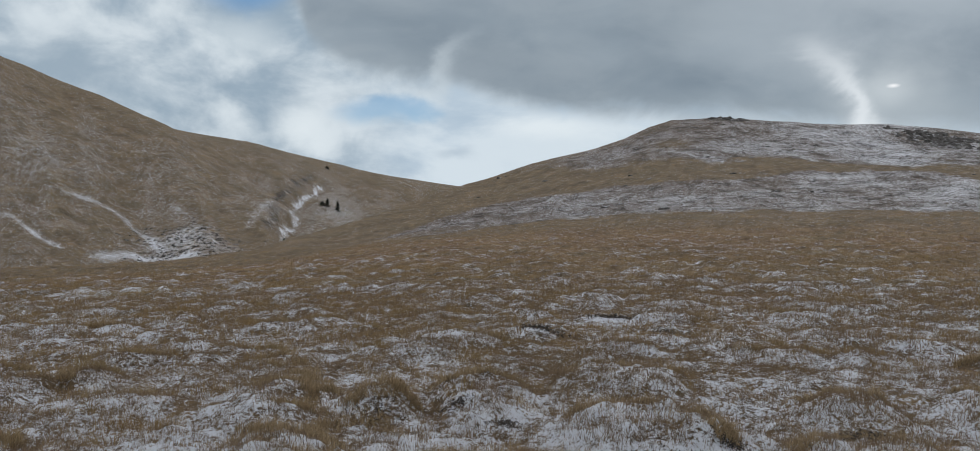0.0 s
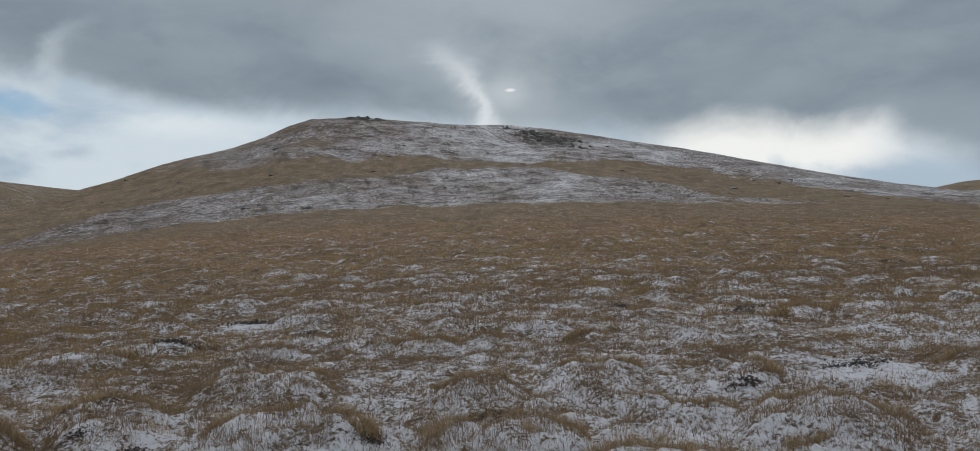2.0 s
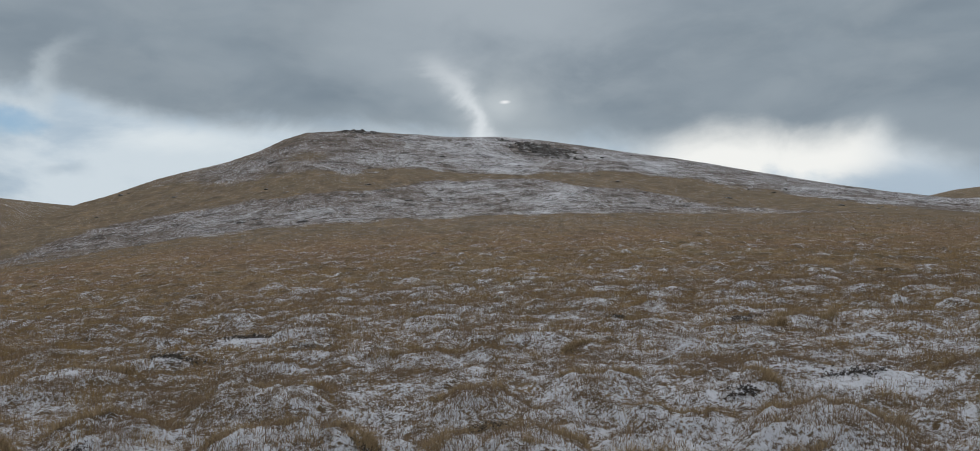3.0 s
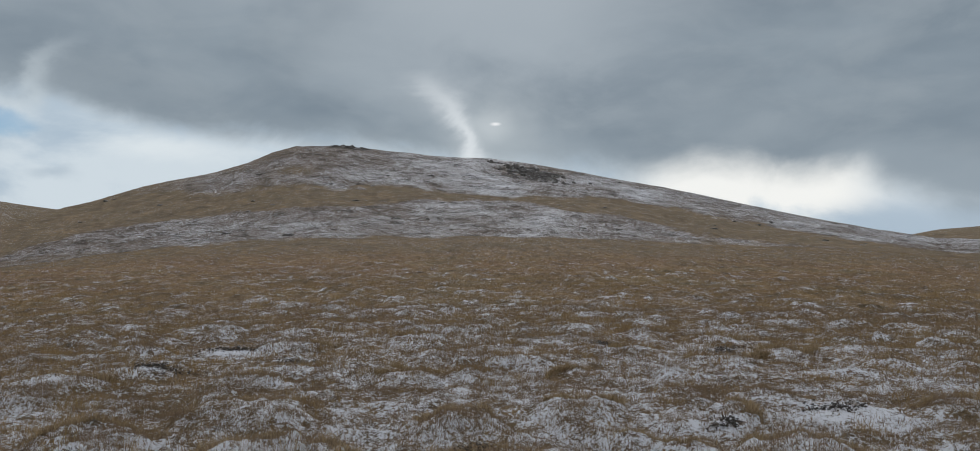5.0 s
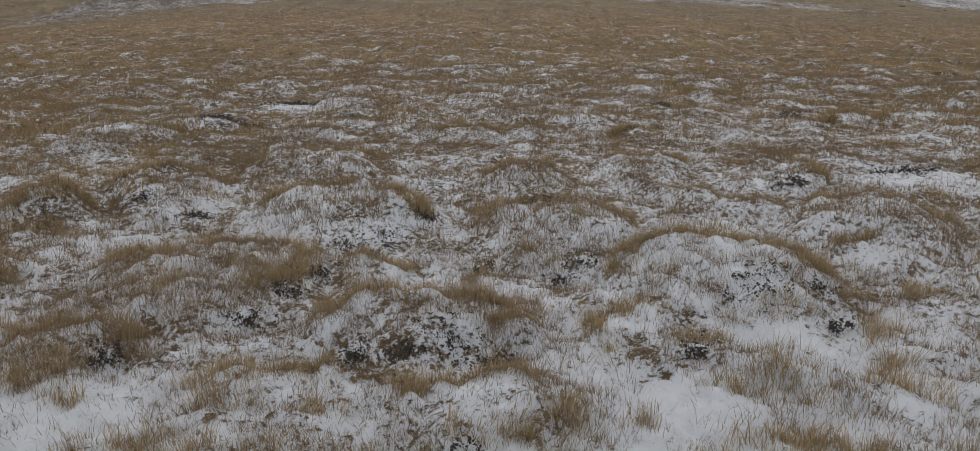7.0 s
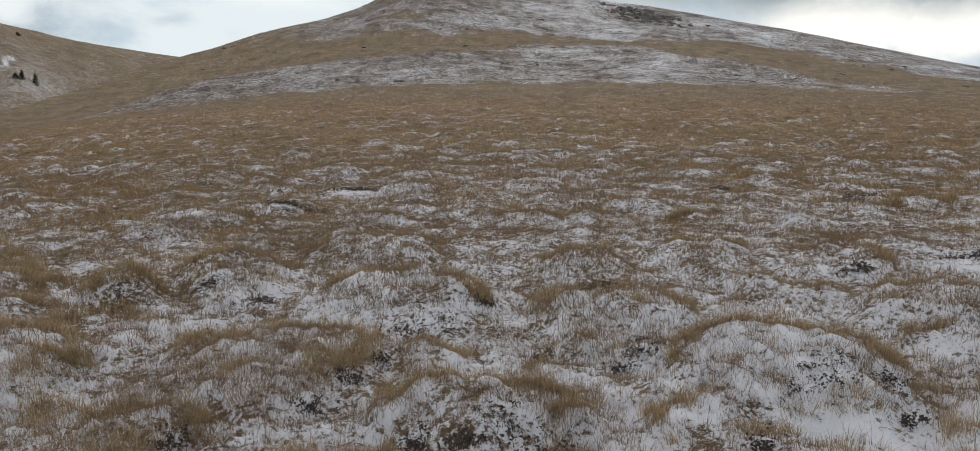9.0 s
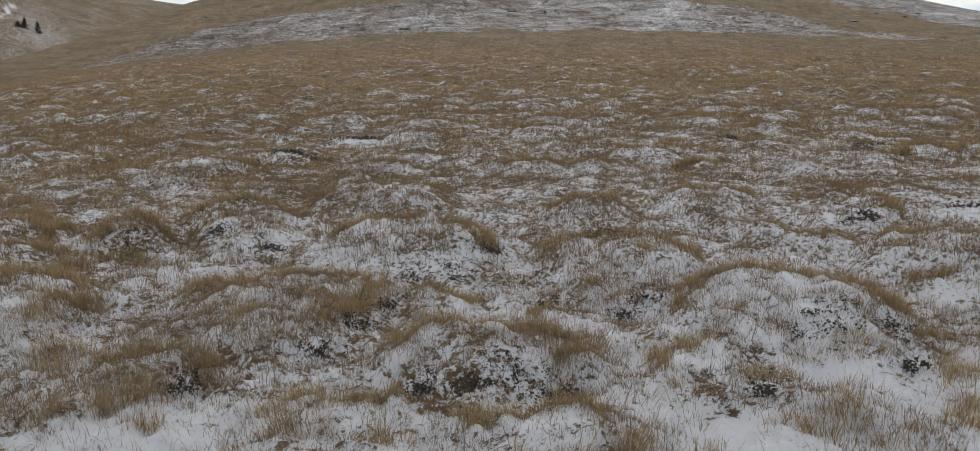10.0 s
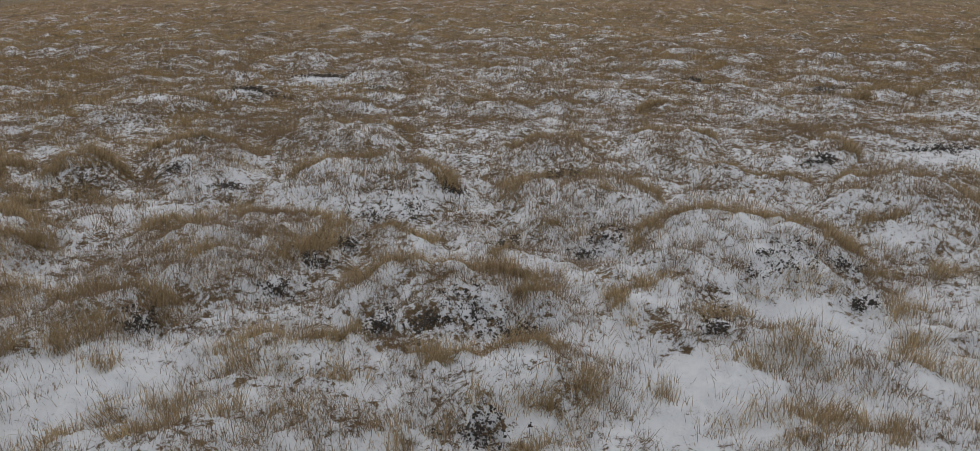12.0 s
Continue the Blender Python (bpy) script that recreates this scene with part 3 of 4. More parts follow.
def cover(x, y):
    """How much snow lies, how bare and dark the ground is, how rusty the grass."""
    az, r, crest, foot, s = hill_run(x, y)
    z, rim = mounds(x, y, True)
    wide = fbm(x / 9.0, y / 9.0, 3, 71)
    snow = moor_snow(x, y, r, az, z, rim)
    # the hillside above: a snowy belt, a brown belt, then snow up to the crest
    tear = fbm(az / 3.0, s * 6 + r * 0, 4, 80) + 0.7 * fbm(x / 6, y / 6, 4, 81, 0.6)
    top = np.interp(az, (-9, -6, -1, 6.4, 13, 17, 21, 25, 29, 33, 39, 46, 51), (0.06, 0.28, 0.46, 0.40, 0.32, 0.38, 0.44, 0.47, 0.43, 0.36, 0.29, 0.12, 0.0))
    belt = step(s + 0.10 * tear, -0.015, 0.035) * (1 - step(s + 0.16 * tear, top - 0.05, top + 0.05)) * step(az + 8 * tear, -10, -5)
    much = np.interp(az, (-8, 0, 6, 8, 12, 15, 19, 22, 29, 33, 39, 46), (0.30, 0.40, 0.50, 0.62, 0.42, 0.62, 0.60, 0.95, 0.95, 0.55, 0.32, 0.22))
    belt = belt * much * (0.62 + 0.38 * step(s / np.maximum(top, 0.05), 0.35, 0.75))
    start = np.interp(az, (-3, 2.3, 5.7, 10.4, 15, 27, 33.4, 37.4, 43, 48.7, 54), (0.97, 0.86, 0.70, 0.57, 0.57, 0.56, 0.62, 0.62, 0.57, 0.48, 0.30))
    upper = step(s + 0.14 * tear, start - 0.05, start + 0.07) * np.interp(az, (-2, 5, 12, 18, 25, 35, 54), (0.12, 0.25, 0.34, 0.66, 0.82, 0.75, 0.6))
    upper = upper * (0.72 + 0.28 * step(s, 0.97, 0.85)) * (1 - 0.55 * np.exp(-(((az - 12.5) / 2.5) ** 2 + ((s - 0.72) / 0.08) ** 2)))
    band = np.clip(np.maximum(belt, upper), 0, 1)
    lies = step(band, 0.05, 0.25)
    on_hill = 0.11 + lies * (0.06 + 0.27 * band) + (0.12 + 0.40 * lies) * tear
    snow = np.where(s > -0.01, on_hill, snow)
    # across the valley: a dusting, a snowy stone field and old slips
    beyond = (r > crest * 1.02)
    dust = 0.22 + 0.22 * fbm(x / 50, y / 50, 3, 90) + 0.16 * fbm(x / 8, y / 8, 4, 91) + 0.14 * fbm(az * 0.9, r / 90, 3, 92) + 0.03 * step(az, -14, -19) * (1 - step(r, 215, 260)) - 0.10 * step(r, 250, 380)
    field = np.exp(-(((az + 19.3) / 3.0) ** 2 + ((r - 184) / 11) ** 2) ** 1.5)
    dust = dust + 0.24 * field + 0.12 * np.exp(-(((x + 48) / 10) ** 2 + ((y - 258) / 28) ** 2))
    worn = np.clip(1.0 + 1.6 * fbm(x / 2.2, y / 5.0, 3, 93), 0.3, 1.2)
    for line, width, white in zip(SLIPS, (1.3, 1.2, 1.0, 2.8), (0.28, 0.34, 0.12, 0.36)):
        dust = dust + white * worn * near_line(x + 2 * tear, y, line, width) ** 0.6
    for line in RILLS:
        dust = dust + 0.22 * near_line(x + 2 * tear, y, line, 1.4)
    dust = np.maximum(dust, 0.72 * worn * near_line(x + 5.0 * fbm(x / 9, y / 14, 3, 94), y, GULLY, 1.0) ** 0.4)
    snow = np.where(beyond, dust, snow)
    bare = np.zeros_like(x)
    for px, py, size in HEATHS:
        bare = np.maximum(bare, 0.50 * np.exp(-((x - px) ** 2 + (y - py) ** 2) / (1.25 * size) ** 2))
    bare = np.where(s > 0, 0.10 + 0.22 * lies + 0.3 * tear * lies, bare)
    crag = np.exp(-(((az - 27.9) / 1.9) ** 2 + ((r - 258) / 20.0) ** 2) ** 1.5) + 0.8 * np.exp(-(((az - 16.0) / 1.3) ** 2 + ((r - 276) / 8.0) ** 2) ** 1.5)
    snow = snow - 0.35 * crag * np.clip(0.9 + 1.5 * tear, 0.3, 1.2)
    bare = np.maximum(bare, 0.85 * crag + 0.4 * tear * np.exp(-((az - 26.5) / 4) ** 2))
    bare = np.where(beyond, 0.1 + 0.5 * near_line(x + 6 + 5 * tear, y - 4, GULLY, 7.0) + 0.25 * field, bare)
    warm = np.where(r < 120, step(r, 20, 55) * 0.8 + 0.2, 0.35)
    hill = np.where(beyond, 0.4, step(s, -0.25, 0.03) * (0.38 + 0.62 * step(band, 0.05, 0.4)))
    return np.clip(snow, 0, 1), np.clip(bare, 0, 1), np.clip(warm + wide, 0, 1), hill


def stuff(name, mat, verts, tris, label, category, kind="stuff", quads=None):
    me = bpy.data.meshes.new(name)
    faces = tris if quads is None else quads
    n, k = faces.shape
    me.vertices.add(len(verts))
    me.vertices.foreach_set("co", np.ascontiguousarray(verts, np.float32).ravel())
    me.loops.add(n * k)
    me.loops.foreach_set("vertex_index", np.ascontiguousarray(faces, np.int32).ravel())
    me.polygons.add(n)
    me.polygons.foreach_set("loop_start", np.arange(0, n * k, k, dtype=np.int32))
    me.update(calc_edges=True)
    me.materials.append(mat)
    return tagged(new(name, me), label, category, "", kind)


def build_ground():
    fan = np.arange(-36.0, 63.01, 0.2)
    rest = np.arange(66.0, 322.0, 3.0)
    az = np.radians(np.concatenate([fan, rest]))
    rings = np.concatenate([np.linspace(0.02, 1.7, 10), 1.8 * 1.0078 ** np.arange(0, 809), np.array([1100, 1400, 1900, 2600, 3600])])
    R, A = np.meshgrid(rings, az, indexing="ij")
    X, Y = R * np.sin(A), R * np.cos(A) - 0.6
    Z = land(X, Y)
    n, k = R.shape
    i = np.arange(n - 1)[:, None] * k
    j = np.arange(k)[None, :]
    j2 = (j + 1) % k
    quads = np.stack([i + j, i + k + j, i + k + j2, i + j2], -1).reshape(-1, 4)[:, ::-1]
    ob = stuff("ground", MOOR, np.stack([X, Y, Z], -1).reshape(-1, 3), None, "rough moorland of tawny grass under broken thin snow", "ground", "structure", quads)
    me = ob.data
    for key, values in zip(("snow", "bare", "warm", "hill"), cover(X, Y)):
        me.attributes.new(key, "FLOAT", "POINT").data.foreach_set("value", values.astype(np.float32).ravel())
    fall = np.stack([np.arctan2(X, Y) * 250.0, np.hypot(X, Y) * 0.42, 0 * X], -1)
    me.attributes.new("fall_line", "FLOAT_VECTOR", "POINT").data.foreach_set("vector", fall.astype(np.float32).ravel())
    me.polygons.foreach_set("use_smooth", np.ones(len(me.polygons), bool))
    return ob


build_ground()


# ---- grass ----
def blades(x, y, length, width, lx, ly, sink=0.01):
    """Bent, tapering blades, three triangles each, leaning by lx, ly."""
    n = len(x)
    turn = rng.uniform(0, 2 * np.pi, n)
    side = np.stack([np.cos(turn), np.sin(turn), np.zeros(n)], -1) * width[:, None] / 2
    base = np.stack([x, y, land(x, y) - sink], -1)
    tilt = np.hypot(lx, ly)
    held = np.minimum(tilt, 0.97) / np.maximum(tilt, 0.01)
    lx, ly, up = lx * held, ly * held, np.sqrt(1 - np.minimum(tilt, 0.97) ** 2)
    mid = base + np.stack([lx * 0.32, ly * 0.32, 0.42 + 0.16 * up], -1) * length[:, None]
    tip = base + np.stack([lx, ly, up], -1) * length[:, None]
    v = np.stack([base - side, base + side, mid - side * 0.75, mid + side * 0.75, tip], 1).reshape(-1, 3)
    o = np.arange(n)[:, None] * 5
    tris = np.concatenate([o + (0, 1, 3), o + (0, 3, 2), o + (2, 3, 4)], 1).reshape(-1, 3)
    return v, tris


def downhill(x, y):
    """Which way and how steeply the hummocks fall, to drape grass over their sides."""
    h = 0.06
    z = mounds(x, y)
    return np.clip((z - mounds(x + h, y)) / h, -1, 1), np.clip((z - mounds(x, y + h)) / h, -1, 1)


def scatter(near, far, per_metre, seed, lo=-34, hi=61):
    """Random places between two distances, inside the part of the moor that the path looks over."""
    g = np.random.default_rng(seed)
    lo, hi = radians(lo), radians(hi)
    count = int(per_metre * 0.5 * (hi - lo) * (far ** 2 - near ** 2))
    r = np.sqrt(g.uniform(near ** 2, far ** 2, count))
    a = g.uniform(lo, hi, count)
    return r * np.sin(a), r * np.cos(a)


def lush(x, y):
    """Where grass stands thick, 0 to 1."""
    z, rim = mounds(x, y, True)
    return np.clip(0.45 * rim + 0.08 * step(np.degrees(np.arctan2(x, y)), 2, -12) + 2.3 * fbm(x / 0.27, y / 0.27, 3, 100) + 0.6 * fbm(x / 2.5, y / 2.5, 2, 101) - 0.14, 0, 1), step(z, 0.02, 0.14)


def clear(x, y):
    """0 where dark heath takes the grass's place, else 1."""
    open_ground = np.ones_like(x)
    for px, py, size in HEATHS:
        open_ground = np.minimum(open_ground, 0.12 + step(np.hypot(x - px, y - py), size * 0.9, size * 1.6))
    for px, py, size, more in DRIFTS:
        if more > 0.15:
            open_ground = open_ground * (0.25 + 0.75 * step(np.hypot(x - px, y - py), size * 0.5, size * 1.1))
    return open_ground


def snow_at(x, y):
    az, r, crest, foot, s = hill_run(x, y)
    return moor_snow(x, y, r, az, *mounds(x, y, True))


def sward(name, mat, near, far, per_metre, size, width, keep, clump, spread, seed, label, lean=(0.15, 0.75), sector=(-34, 61), shy=0.8):
    """keep: the share of clumps that grow anywhere, where it is lush, and on the hummocks."""
    x, y = scatter(near, far, per_metre / clump, seed, *sector)
    thick, high = lush(x, y)
    ok = rng.uniform(0, 1, len(x)) < (keep[0] + keep[1] * thick + keep[2] * high) * clear(x, y) * (1 - shy * step(snow_at(x, y), 0.42, 0.60))
    x, y, thick = x[ok], y[ok], thick[ok]
    fx, fy = downhill(x, y)
    n = len(x) * clump
    grow = np.repeat(rng.uniform(0.7, 1.25, len(x)) * (0.65 + 0.5 * thick), clump)
    ang, rad = rng.uniform(0, 2 * np.pi, n), spread * np.sqrt(rng.uniform(0, 1, n))
    out = rng.uniform(*lean, n)
    wx, wy = np.repeat(rng.normal(0.10, 0.25, len(x)) + 0.7 * fx, clump), np.repeat(rng.normal(0, 0.25, len(x)) + 0.7 * fy, clump)
    lx, ly = np.cos(ang) * out + wx + rng.normal(0, 0.1, n), np.sin(ang) * out + wy + rng.normal(0, 0.1, n)
    length = size * grow * rng.uniform(0.5, 1.2, n)
    v, t = blades(np.repeat(x, clump) + rad * np.cos(ang), np.repeat(y, clump) + rad * np.sin(ang), length, width * rng.uniform(0.6, 1.3, n), lx, ly)
    return stuff(name, mat, v, t, label, "grass")


def stubble(near, far, per_metre, size, width, seed, label):
    """Very short dead blades, one triangle each, wherever the ground is not drifted over."""
    x, y = scatter(near, far, per_metre, seed)
    z, rim = mounds(x, y, True)
    held = 0.17 + 0.36 * step(z, 0.0, 0.14) + 1.5 * fbm(x / 0.16, y / 0.16, 3, 110) + 0.6 * fbm(x / 0.7, y / 0.7, 2, 111)
    ok = rng.uniform(0, 1, len(x)) < held * clear(x, y)
    x, y = x[ok], y[ok]
    n = len(x)
    ang, turn, tilt = rng.uniform(0, 2 * np.pi, n), rng.uniform(0, 2 * np.pi, n), rng.uniform(0.05, 0.9, n)
    base = np.stack([x, y, land(x, y) - 0.004], -1)
    tall = size * rng.uniform(0.4, 1.4, n)[:, None]
    side = np.stack([np.cos(turn), np.sin(turn), 0 * x], -1) * width / 2
    tip = base + np.stack([np.cos(ang) * tilt, np.sin(ang) * tilt, np.sqrt(1 - tilt ** 2)], -1) * tall
    v = np.stack([base - side, base + side, tip], 1).reshape(-1, 3)
    return stuff("stubble", STUB, v, np.arange(3 * n).reshape(-1, 3), label, "grass")


stubble(2.0, 5.5, 20000, 0.055, 0.0026, 11, "short grey-brown dead grass stubble in snow")
stubble(5.5, 11.0, 6500, 0.06, 0.005, 12, "short grey-brown stubble on snowy hummocks")
stubble(11.0, 22.0, 1500, 0.085, 0.009, 13, "short tawny stubble on the moor")
sward("grass", GREY, 2.0, 6.0, 7500, 0.085, 0.0021, (0.08, 0.42, 0.16), 14, 0.045, 1, "thin faded grass blades poking through snow", (0.2, 0.9), shy=0.55)
sward("grass", GREY, 2.0, 7.0, 1500, 0.14, 0.0021, (0.34, 0.6, 0.0), 9, 0.05, 8, "sparse long blades fanning out of the snow", (0.2, 1.0), shy=0.25)
sward("grass", GREY, 6.0, 10.5, 3800, 0.10, 0.0034, (0.22, 0.25, 0.2), 8, 0.07, 6, "faded grass blades on snowy hummocks", (0.2, 0.9))
sward("grass", GOLD, 2.0, 10.5, 2000, 0.13, 0.0028, (0.012, 0.9, 0.06), 36, 0.085, 2, "golden clumps of dead moor grass in snow", (0.2, 0.9), shy=0.6)
sward("grass", GOLD, 0.7, 8.0, 260, 0.16, 0.006, (0.15, 0.6, 0.1), 12, 0.08, 9, "clumps of dead moor grass behind the viewpoint", (0.2, 0.9), (61, 326))
sward("grass", FAR_GRASS, 10.0, 20.0, 1250, 0.12, 0.005, (0.35, 0.7, 0.05), 14, 0.12, 3, "tawny dead grass on hummocky moorland", (0.3, 0.95))
sward("grass", FAR_GRASS, 20.0, 45.0, 110, 0.16, 0.012, (0.3, 0.7, 0.0), 8, 0.2, 4, "tawny dead grass farther up the moor", (0.5, 1.0))
sward("grass", FAR_GRASS, 45.0, 95.0, 14, 0.18, 0.03, (0.5, 0.5, 0.0), 5, 0.35, 5, "brown grass at the foot of the hill", (0.6, 1.0))


sward("grass", FAR_GRASS, 7.0, 16.0, 1150, 0.15, 0.0045, (0.03, 1.0, 0.0), 44, 0.13, 21, "thick tawny tufts between the hummocks", (0.1, 0.8))
sward("grass", FAR_GRASS, 16.0, 34.0, 260, 0.18, 0.009, (0.06, 0.9, 0.0), 26, 0.2, 22, "thick tawny tufts up the moor", (0.1, 0.8))


# ---- tussocks: dense tufts that drape over the hummocks' rims ----
# crescents: which hummock, and from where to where round its rim, in degrees from its right-hand end
CRESCENTS = ((0, 160, -30), (1, 195, -35), (2, 205, 150), (3, 150, 25), (4, 170, 60), (4, 40, -55), (6, 160, 20), (7, 150, 30), (8, 170, 60), (9, 130, -45), (10, 190, 0),
             (11, 165, 20), (13, 200, -40), (14, 120, -60), (15, 110, -50), (16, 170, 20), (17, 165, 20), (18, 160, 10), (19, 60, -40), (20, 160, 20), (21, 150, 30))
# close-set undercut fringe along the foot of a face: which hummock, from, to
FRINGES = ((5, 215, 325), (1, 262, 300), (2, 205, 240))
# tufts: x, y, half-length
TUFTS = ((2.19, 3.14, 0.12), (3.15, 3.86, 0.09), (2.67, 4.22, 0.08), (2.83, 4.23, 0.06), (3.15, 3.00, 0.12), (2.89, 2.70, 0.07), (1.58, 4.51, 0.06), (-0.71, 4.50, 0.12), (-0.70, 3.85, 0.10),
         (-0.97, 4.49, 0.12), (-0.11, 4.60, 0.06), (-0.32, 4.16, 0.06), (0.28, 4.46, 0.07), (0.47, 4.63, 0.08), (-1.06, 4.73, 0.12), (-1.06, 5.31, 0.16), (1.95, 3.48, 0.06), (3.37, 3.42, 0.14),
         (1.25, 3.36, 0.06), (0.69, 4.32, 0.08), (2.01, 4.80, 0.06), (2.59, 5.12, 0.07), (4.04, 4.14, 0.18), (3.84, 3.38, 0.14), (-0.27, 5.60, 0.14), (-0.42, 5.57, 0.10), (0.30, 5.39, 0.12),
         (-1.26, 6.69, 0.14), (1.97, 2.27, 0.13), (2.09, 2.21, 0.10))
# long grass along the runnel's left bank
BANK = ((-1.35, 6.25, 0.14), (-1.28, 5.90, 0.12), (-1.48, 7.15, 0.16), (-1.20, 5.00, 0.10), (-0.98, 7.10, 0.14), (-0.80, 7.20, 0.12), (-1.32, 6.65, 0.14), (-0.95, 6.75, 0.12), (-1.62, 5.75, 0.16), (-1.75, 6.5, 0.2),
        (-1.58, 8.1, 0.14), (-1.78, 8.6, 0.16), (-2.0, 9.1, 0.16), (-2.3, 9.7, 0.18), (-2.55, 10.3, 0.18), (-2.8, 10.9, 0.2))
# smaller, looser tufts on the level snow nearest the path: x, y
WISPS = ((-0.01, 3.26), (0.15, 3.30), (0.42, 3.12), (0.34, 3.16), (0.12, 2.85), (-0.05, 2.95), (-0.27, 3.08), (-0.57, 3.11), (-0.75, 2.97), (-0.94, 3.72), (-0.56, 3.58), (-0.35, 2.96),
         (0.48, 2.59), (0.75, 3.06), (0.67, 2.64), (0.80, 2.67), (0.95, 2.61), (1.08, 2.62), (1.25, 2.72), (1.32, 2.72), (1.01, 2.41), (0.85, 2.43), (1.56, 2.62), (1.74, 2.36), (1.79, 2.11),
         (2.13, 2.00), (2.25, 2.14), (2.32, 2.47), (2.29, 2.65), (2.19, 2.70), (2.63, 2.43), (2.78, 2.39), (2.00, 2.68))


def rim_line(which, start, end, out=0.38):
    """Points along a hummock's rim."""
    cx, cy, a, b, turn, h = HUMMOCKS[which]
    c, s = math.cos(radians(turn)), math.sin(radians(turn))
    line = []
    for k in range(7):
        t = radians(start + (end - start) * k / 6)
        reach = out + (0.82 - out) * abs(math.cos(t)) ** 2
        u, v = reach * a * math.cos(t), reach * b * math.sin(t) / (BACK if math.sin(t) > 0 else 1.0)
        line.append((cx + u * c - v * s, cy + u * s + v * c))
    return tuple(line)


def tussock(line, tall=0.15, dense=1.0):
    """One tussock along a short line, its blades standing up in the middle and falling outwards."""
    pts = np.array(line)
    legs = np.hypot(*np.diff(pts, axis=0).T)
    total = legs.sum()
    n = int(dense * (110 + 1500 * total))
    spots = np.concatenate([[0], np.cumsum(legs)])
    # blades rise in many small bunches
    bunches = max(6, int(total * 60))
    middle = rng.uniform(0, total, bunches)
    of = rng.integers(0, bunches, n)
    along = np.clip(middle[of] + rng.normal(0, 0.032, n), 0, total)
    full = np.clip(1.7 * value_noise(middle * 4.0 + pts[0, 0] * 31, middle * 0 + pts[0, 1] * 17, 140), 0.4, 1.3)
    lift = (rng.uniform(0.5, 1.1, bunches) * (0.55 + 0.5 * full))[of]
    wide = 0.05 + 0.05 * min(total, 1.0)
    shift = (np.clip(rng.normal(0, wide * 0.5, (bunches, 2)), -wide, wide) * full[:, None])[of] + rng.normal(0, 0.02, (n, 2))
    x, y = np.interp(along, spots, pts[:, 0]) + shift[:, 0], np.interp(along, spots, pts[:, 1]) + shift[:, 1]
    fx, fy = downhill(x, y)
    ang, out = rng.uniform(0, 2 * np.pi, n), rng.uniform(0.05, 0.95, n)
    lean = rng.normal(0, 0.32, (bunches, 2))[of]
    v, t = blades(x, y, tall * lift * rng.uniform(0.35, 1.15, n), (0.0026 if pts[0, 1] < 6 else 0.0042) * rng.uniform(0.6, 1.3, n),
                  np.cos(ang) * out + 0.4 * fx + lean[:, 0], np.sin(ang) * out + 0.4 * fy + lean[:, 1])
    base = v.mean(0)
    foot = float(v[:, 2].min())
    centre = np.array([base[0], base[1], foot])
    length = "long crescent of golden dead grass draped over a hummock" if total > 0.8 else "tuft of golden dead grass standing in thin snow"
    ob = stuff("grass_tussock", GOLD, v - centre, t, length, "tussock", "thing")
    ob["group"] = "tussocks beside the path"
    ob.location = centre
    return ob


for which, start, end in CRESCENTS:
    tussock(rim_line(which, start, end), 0.12, 2.2 if which in (0, 9) else 1.3)
for which, start, end in FRINGES:
    tussock(rim_line(which, start, end, 0.8), 0.08, 0.9)
for x, y, half in TUFTS + BANK:
    tussock(((x - half, y - 0.02), (x, y + 0.02), (x + half, y)), 0.135, 0.8)
for x, y in WISPS:
    half = rng.uniform(0.04, 0.11)
    tussock(((x - half, y + rng.uniform(-0.04, 0.04)), (x + 0.01, y + 0.03), (x + half, y + rng.uniform(-0.04, 0.04))), 0.125, rng.uniform(0.35, 0.75))
# and farther up the moor, on the sheltered rims
fx, fy = scatter(6.5, 15.0, 60, 41)
rims = mounds(fx, fy, True)[1] * (np.hypot(fx - 1.0, fy - 4.5) > 3.5)
for k in np.argsort(-rims)[:400:8]:
    g = random.Random(int(k))
    turn, half = g.uniform(-0.5, 0.5), g.uniform(0.12, 0.35)
    dx, dy = half * math.cos(turn), half * math.sin(turn)
    tussock(((fx[k] - dx, fy[k] - dy), (fx[k], fy[k] + 0.06), (fx[k] + dx, fy[k] + dy)))


# ---- small builders ----
def part(name, bm, mat, parent, label=""):
    me = bpy.data.meshes.new(name)
    bm.to_mesh(me)
    bm.free()
    me.materials.append(mat)
    ob = new(name, me)
    ob.parent = parent
    return tagged(ob, label) if label else ob


def empty(name, place, label, category, group=""):
    ob = new(name)
    ob.location = place
    ob.empty_display_size = 0.1
    return tagged(ob, label, category, group)


def height_at(x, y):
    return float(land(np.array([x]), np.array([y]))[0])


